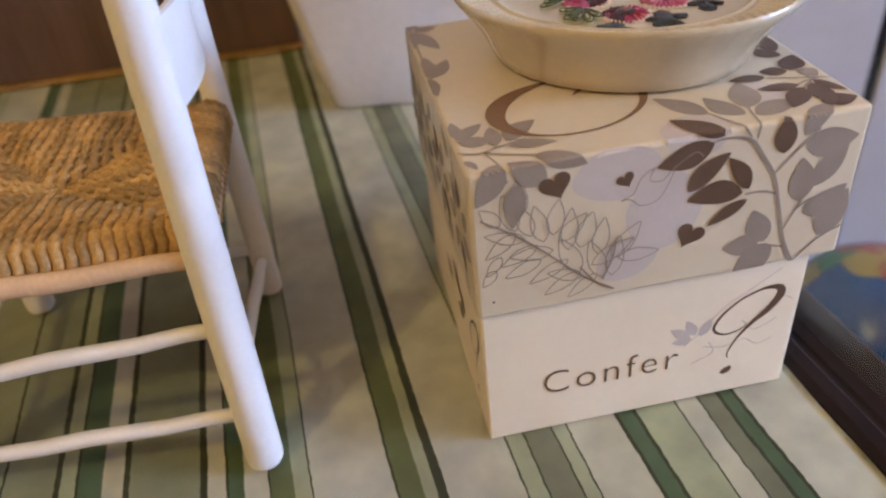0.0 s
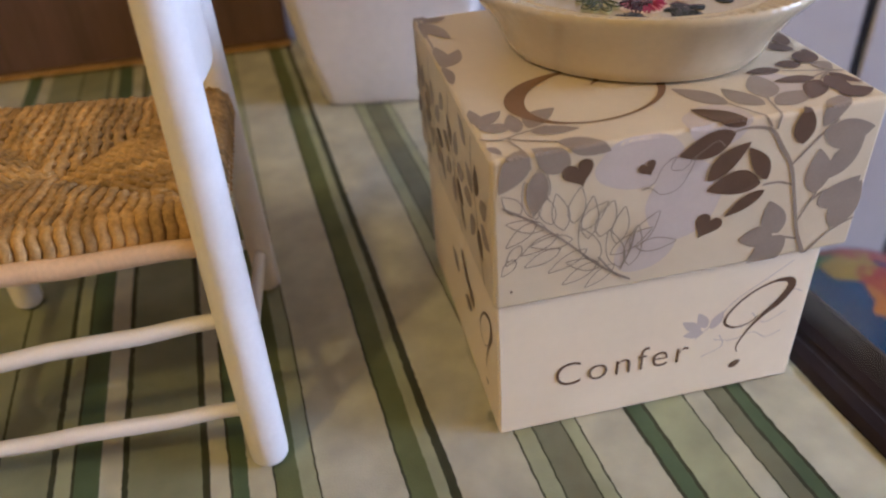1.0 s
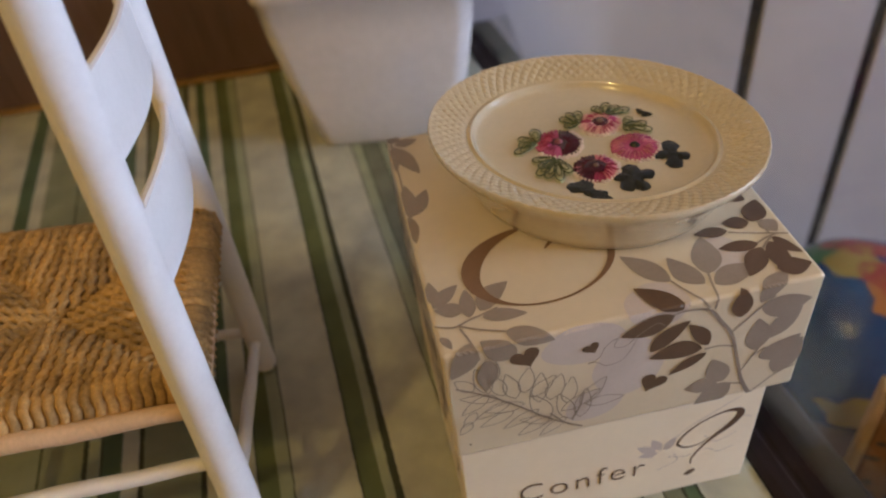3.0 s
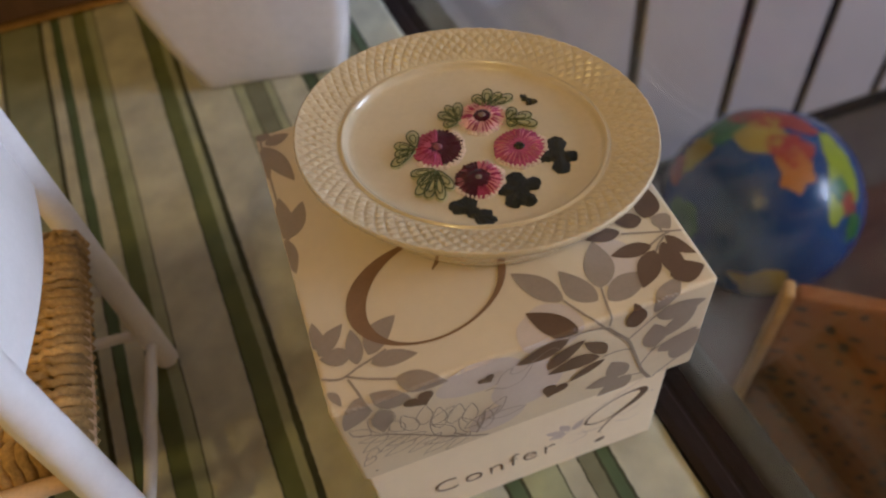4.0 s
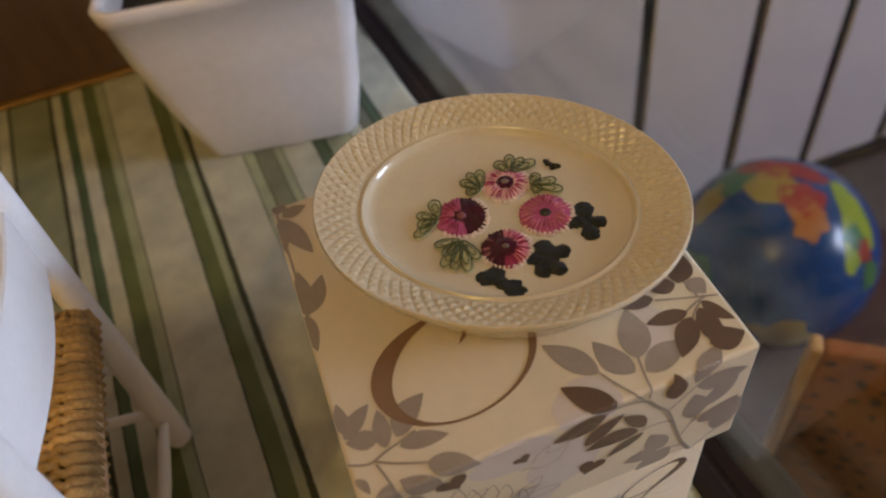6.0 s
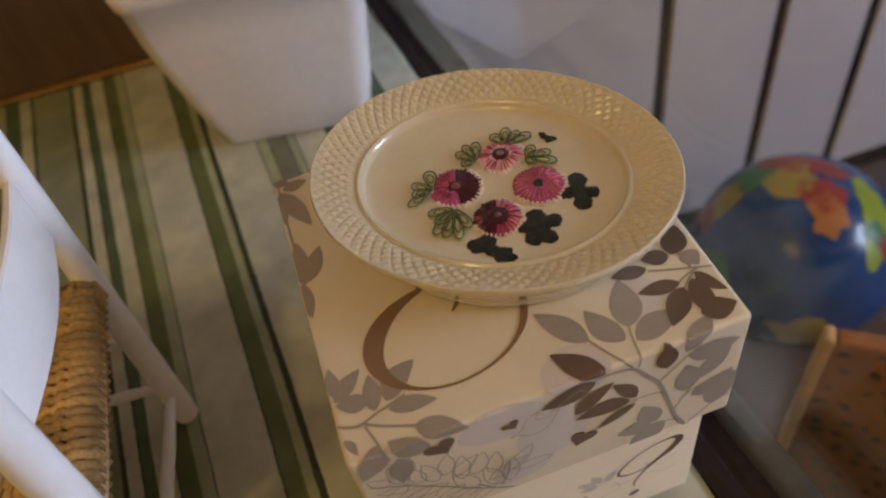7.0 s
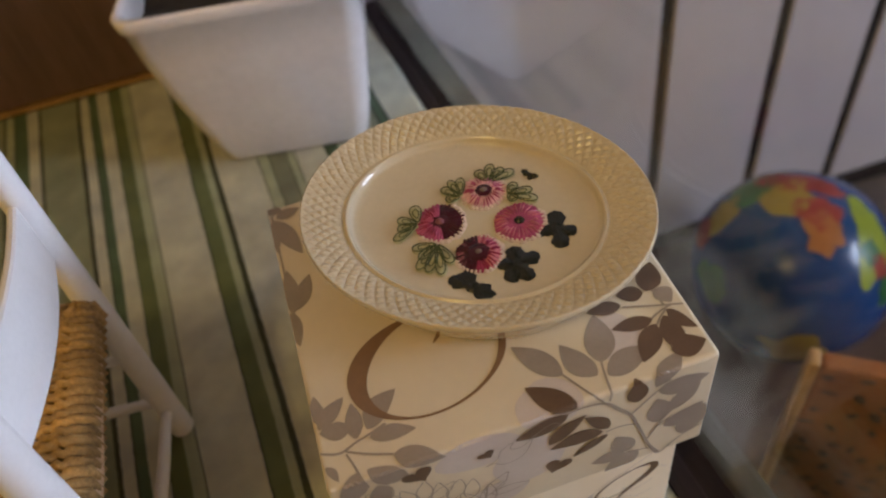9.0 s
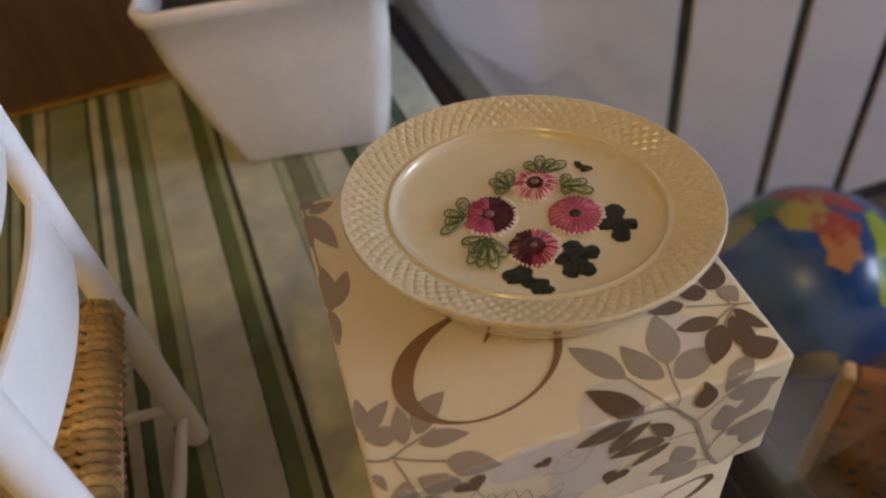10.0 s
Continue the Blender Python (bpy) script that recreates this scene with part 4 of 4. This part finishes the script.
pot = thing("plant_pot", pose(pot_c.x, pot_c.y, 0.0004, 0, 0, POT_TURN), "square tapered white plastic plant pot with a green succulent", "plant pot")


def square_ring(bm, half, z, corner, n=6):
    ring = []
    for q in range(4):
        cx, cy = ((1, 1), (-1, 1), (-1, -1), (1, -1))[q]
        for k in range(n + 1):
            a = math.pi / 2 * (q + k / n)
            ring.append(bm.verts.new((cx * (half - corner) + corner * math.cos(a), cy * (half - corner) + corner * math.sin(a), z)))
    return ring


pot_bm = bmesh.new()
rows = [square_ring(pot_bm, POT_W * 0.96, 0.0, 0.010)]
for z, w in ((0.003, POT_W), (0.03, POT_W + 0.0058), (0.06, POT_W + 0.0108), (0.09, POT_W + 0.0152), (0.1150, POT_TOP - 0.0016), (0.1165, POT_TOP), (POT_H - 0.001, POT_TOP + 0.0008), (POT_H, POT_TOP), (POT_H, POT_TOP - 0.003), (POT_H - 0.003, POT_TOP - 0.0045), (0.106, POT_TOP - 0.006)):
    rows.append(square_ring(pot_bm, w, z, 0.012))
for a, b in zip(rows, rows[1:]):
    for k in range(len(a)):
        j = (k + 1) % len(a)
        pot_bm.faces.new((a[k], a[j], b[j], b[k]))
pot_bm.faces.new(rows[0][::-1])
part("pot_body", pot_bm, POT_WHITE, pot, "glossy white plastic pot", smooth=True)
soil = bmesh.new()
bmesh.ops.create_grid(soil, x_segments=24, y_segments=24, size=POT_TOP - 0.0055, matrix=Matrix.Translation((0, 0, 0.108)))
for v in soil.verts:
    v.co.z += 0.0035 * noise.noise(v.co * 90)
part("soil", soil, SOIL, pot, "dark loose potting soil", smooth=True)


def fleshy_leaf(bearing, length, width, lift, droop):
    bm = bmesh.new()
    n, k = 12, 10
    rows_ = []
    a = radians(bearing)
    for i in range(n + 1):
        s = i / n
        r = 0.008 + length * s
        z = 0.109 + lift * math.sin(s * 1.9) - droop * s * s
        w = width * (math.sin(math.pi * (0.08 + 0.92 * s) ** 0.8) ** 0.7 if s < 1 else 0.02) * 0.5 + 0.0008
        row = []
        for j in range(k):
            t = 2 * math.pi * j / k
            x, y = r, w * math.cos(t)
            row.append(bm.verts.new((x * math.cos(a) - y * math.sin(a), x * math.sin(a) + y * math.cos(a), z + 0.0032 * math.sin(t) * min(1, (1 - s) * 4 + 0.15) + 0.004 * abs(math.cos(t)) ** 2)))
        rows_.append(row)
    for p, q in zip(rows_, rows_[1:]):
        for j in range(k):
            bm.faces.new((p[j], p[(j + 1) % k], q[(j + 1) % k], q[j]))
    bm.faces.new(rows_[0][::-1]), bm.faces.new(rows_[-1])
    return bm


for bearing, length, width, lift, droop in ((-100, 0.048, 0.024, 0.022, 0.004), (-138, 0.062, 0.022, 0.030, 0.006), (-170, 0.060, 0.026, 0.03, 0.0), (-55, 0.040, 0.022, 0.034, 0.0), (-10, 0.050, 0.024, 0.03, 0.0), (40, 0.055, 0.026, 0.03, 0), (85, 0.05, 0.024, 0.034, 0), (130, 0.055, 0.024, 0.03, 0)):
    part("leaf", fleshy_leaf(bearing, length, width, lift, droop), LEAF_GREEN, pot, "thick glossy green succulent leaf", smooth=True)

# ---------------------------------------------------------------- dark framed board against the wall
board = thing("framed_panel", pose(-0.28, 0.455, 0.0006, 0, 0, -1.2), "dark brown lacquered panel with gold-lit lower edge against the wall", "framed panel")
part("panel", box_bm((-0.30, -0.004, 0.004), (0.215, 0.008, 0.46), 0.002), LACQUER, board)
# gold colour stands in for warm light along this edge
part("lower_edge", box_bm((-0.302, -0.008, 0.0), (0.217, 0.009, 0.0038), 0.0012), GOLD_LIT_EDGE, board, "strip coloured gold for the lit bevel")

# ---------------------------------------------------------------- things beyond the glass
BALL_C, BALL_R = Vector((0.458, 0.313, FLOOR_Z + 0.1052)), 0.105

ball = thing("globe_ball", Matrix.Translation(BALL_C), "blue vinyl play ball printed with a coloured world map", "ball")
sphere = bmesh.new()
bmesh.ops.create_uvsphere(sphere, u_segments=64, v_segments=40, radius=BALL_R)
part("ball_skin", sphere, BALL_BLUE, ball, smooth=True)


def land(way, size, stretch, turn, seed, mat, wild=0.35):
    """A printed patch of land with a ragged coast, lying on the ball."""
    bm = bmesh.new()
    w = Vector(way).normalized()
    e1 = w.cross(Vector((0, 0, 1))).normalized()
    e2 = e1.cross(w).normalized()
    centre_ = bm.verts.new(w * (BALL_R + 0.0004))
    rings_ = []
    n = 40
    for q in (0.35, 0.7, 1.0):
        ring = []
        for k in range(n):
            a = 2 * math.pi * k / n
            r = size * (1 + wild * 1.6 * noise.noise((math.cos(a) * 1.4 + seed, math.sin(a) * 1.4, seed * 3.7)) + wild * 0.5 * noise.noise((math.cos(a) * 5, math.sin(a) * 5 + seed, 1.1)))
            x, y = r * q * stretch * math.cos(a), r * q * math.sin(a)
            c, s = math.cos(radians(turn)), math.sin(radians(turn))
            p = w + e1 * (x * c - y * s) + e2 * (x * s + y * c)
            ring.append(bm.verts.new(p.normalized() * (BALL_R + 0.0004)))
        rings_.append(ring)
    for k in range(n):
        bm.faces.new((centre_, rings_[0][k], rings_[0][(k + 1) % n]))
    for a_, b_ in zip(rings_, rings_[1:]):
        for k in range(n):
            bm.faces.new((a_[k], b_[k], b_[(k + 1) % n], a_[(k + 1) % n]))
    bmesh.ops.recalc_face_normals(bm, faces=bm.faces[:])
    return part("land_patch", bm, mat, ball, "printed land patch", smooth=True)


YELLOW, LIME, ORANGE, RED, GREEN = plain("yellow_print", (0.36, 0.27, 0.03)), plain("lime_print", (0.28, 0.38, 0.025)), plain("orange_print", (0.42, 0.16, 0.04)), plain("red_print", (0.30, 0.02, 0.02)), plain("green_print", (0.02, 0.15, 0.04))

# land patches by direction from the ball's middle: to the viewer's right, up, towards the viewer
VIEW = (Vector((0.027, -0.098, 0.325)) - BALL_C).normalized()
SIDE = Vector((0, 0, 1)).cross(VIEW).normalized()
RISE = VIEW.cross(SIDE)


def facing(a, b):
    return SIDE * a + RISE * b + VIEW * math.sqrt(max(0.02, 1 - a * a - b * b))


for a, b, size, stretch, turn, seed, m_ in ((0.20, 0.40, 0.22, 0.8, 0, 1.0, ORANGE), (0.10, 0.58, 0.17, 1.4, 10, 2.0, RED), (0.56, 0.52, 0.20, 2.6, -45, 3.3, LIME), (-0.22, 0.62, 0.20, 1.3, 20, 4.1, YELLOW),
                                            (-0.05, 0.82, 0.16, 2.0, 10, 5.2, RED), (-0.55, 0.62, 0.20, 1.6, 30, 6.0, GREEN), (-0.72, 0.30, 0.17, 1.3, 40, 7.4, YELLOW), (-0.85, 0.10, 0.14, 1.2, 0, 8.1, RED),
                                            (0.74, 0.25, 0.12, 0.8, 0, 9.0, RED), (0.86, 0.05, 0.16, 0.7, 20, 10.2, GREEN), (0.62, 0.34, 0.14, 0.8, 10, 11.5, GREEN), (-0.62, -0.35, 0.18, 1.2, 0, 12.7, GREEN), (0.30, -0.75, 0.2, 1.5, 0, 13.0, YELLOW), (-0.36, 0.80, 0.13, 1.6, 20, 14.3, RED)):
    land(facing(a, b), size, stretch, turn, seed, m_)

# upright cork board standing on its edge, its broad face towards the table
cork = thing("cork_board", pose(0.268, 0.085, FLOOR_Z + 0.0085, 0, 0, -36), "brown speckled cork board standing on edge", "cork board")
CORK_TOP = 0.357
part("board_face", box_bm((0.0085, 0.0, 0.0003), (0.230, 0.012, CORK_TOP), 0.003), CORK, cork)
part("board_edge", box_bm((0.0006, -0.0012, 0.0003), (0.0080, 0.0128, CORK_TOP + 0.0006), 0.0026, 3), CORK_EDGE, cork, "pale worn edge strip")
random.seed(5)
blot = bmesh.new()
bmesh.ops.create_uvsphere(blot, u_segments=8, v_segments=5, radius=1)
first = None
for i in range(12):
    for j in range(18):
        x, z = 0.016 + i * 0.018 + random.uniform(-0.005, 0.005), 0.012 + j * 0.0195 + random.uniform(-0.005, 0.005)
        m = pose(x, 0.0, z, 0, random.uniform(0, 180), 0) @ Matrix.Diagonal((random.uniform(0.003, 0.0065), 0.0006, random.uniform(0.002, 0.0035), 1))
        if first is None:
            first = part("dark_spot", blot, CORK_SPOT, cork, smooth=True)
            first.matrix_basis = m
        else:
            ob = new("dark_spot", first.data)
            ob.parent, ob.matrix_basis = cork, m
# added sheet: its dark colour stands in for the shade on the floor
rug = link_mesh("floor_shade_sheet", box_bm((0.20, -1.2, FLOOR_Z + 0.0005), (1.35, 0.345, FLOOR_Z + 0.008), 0.003), FLOOR_SHADE)
tagged(rug, "dark reddish brown sheet standing in for shade on the floor", "rug")
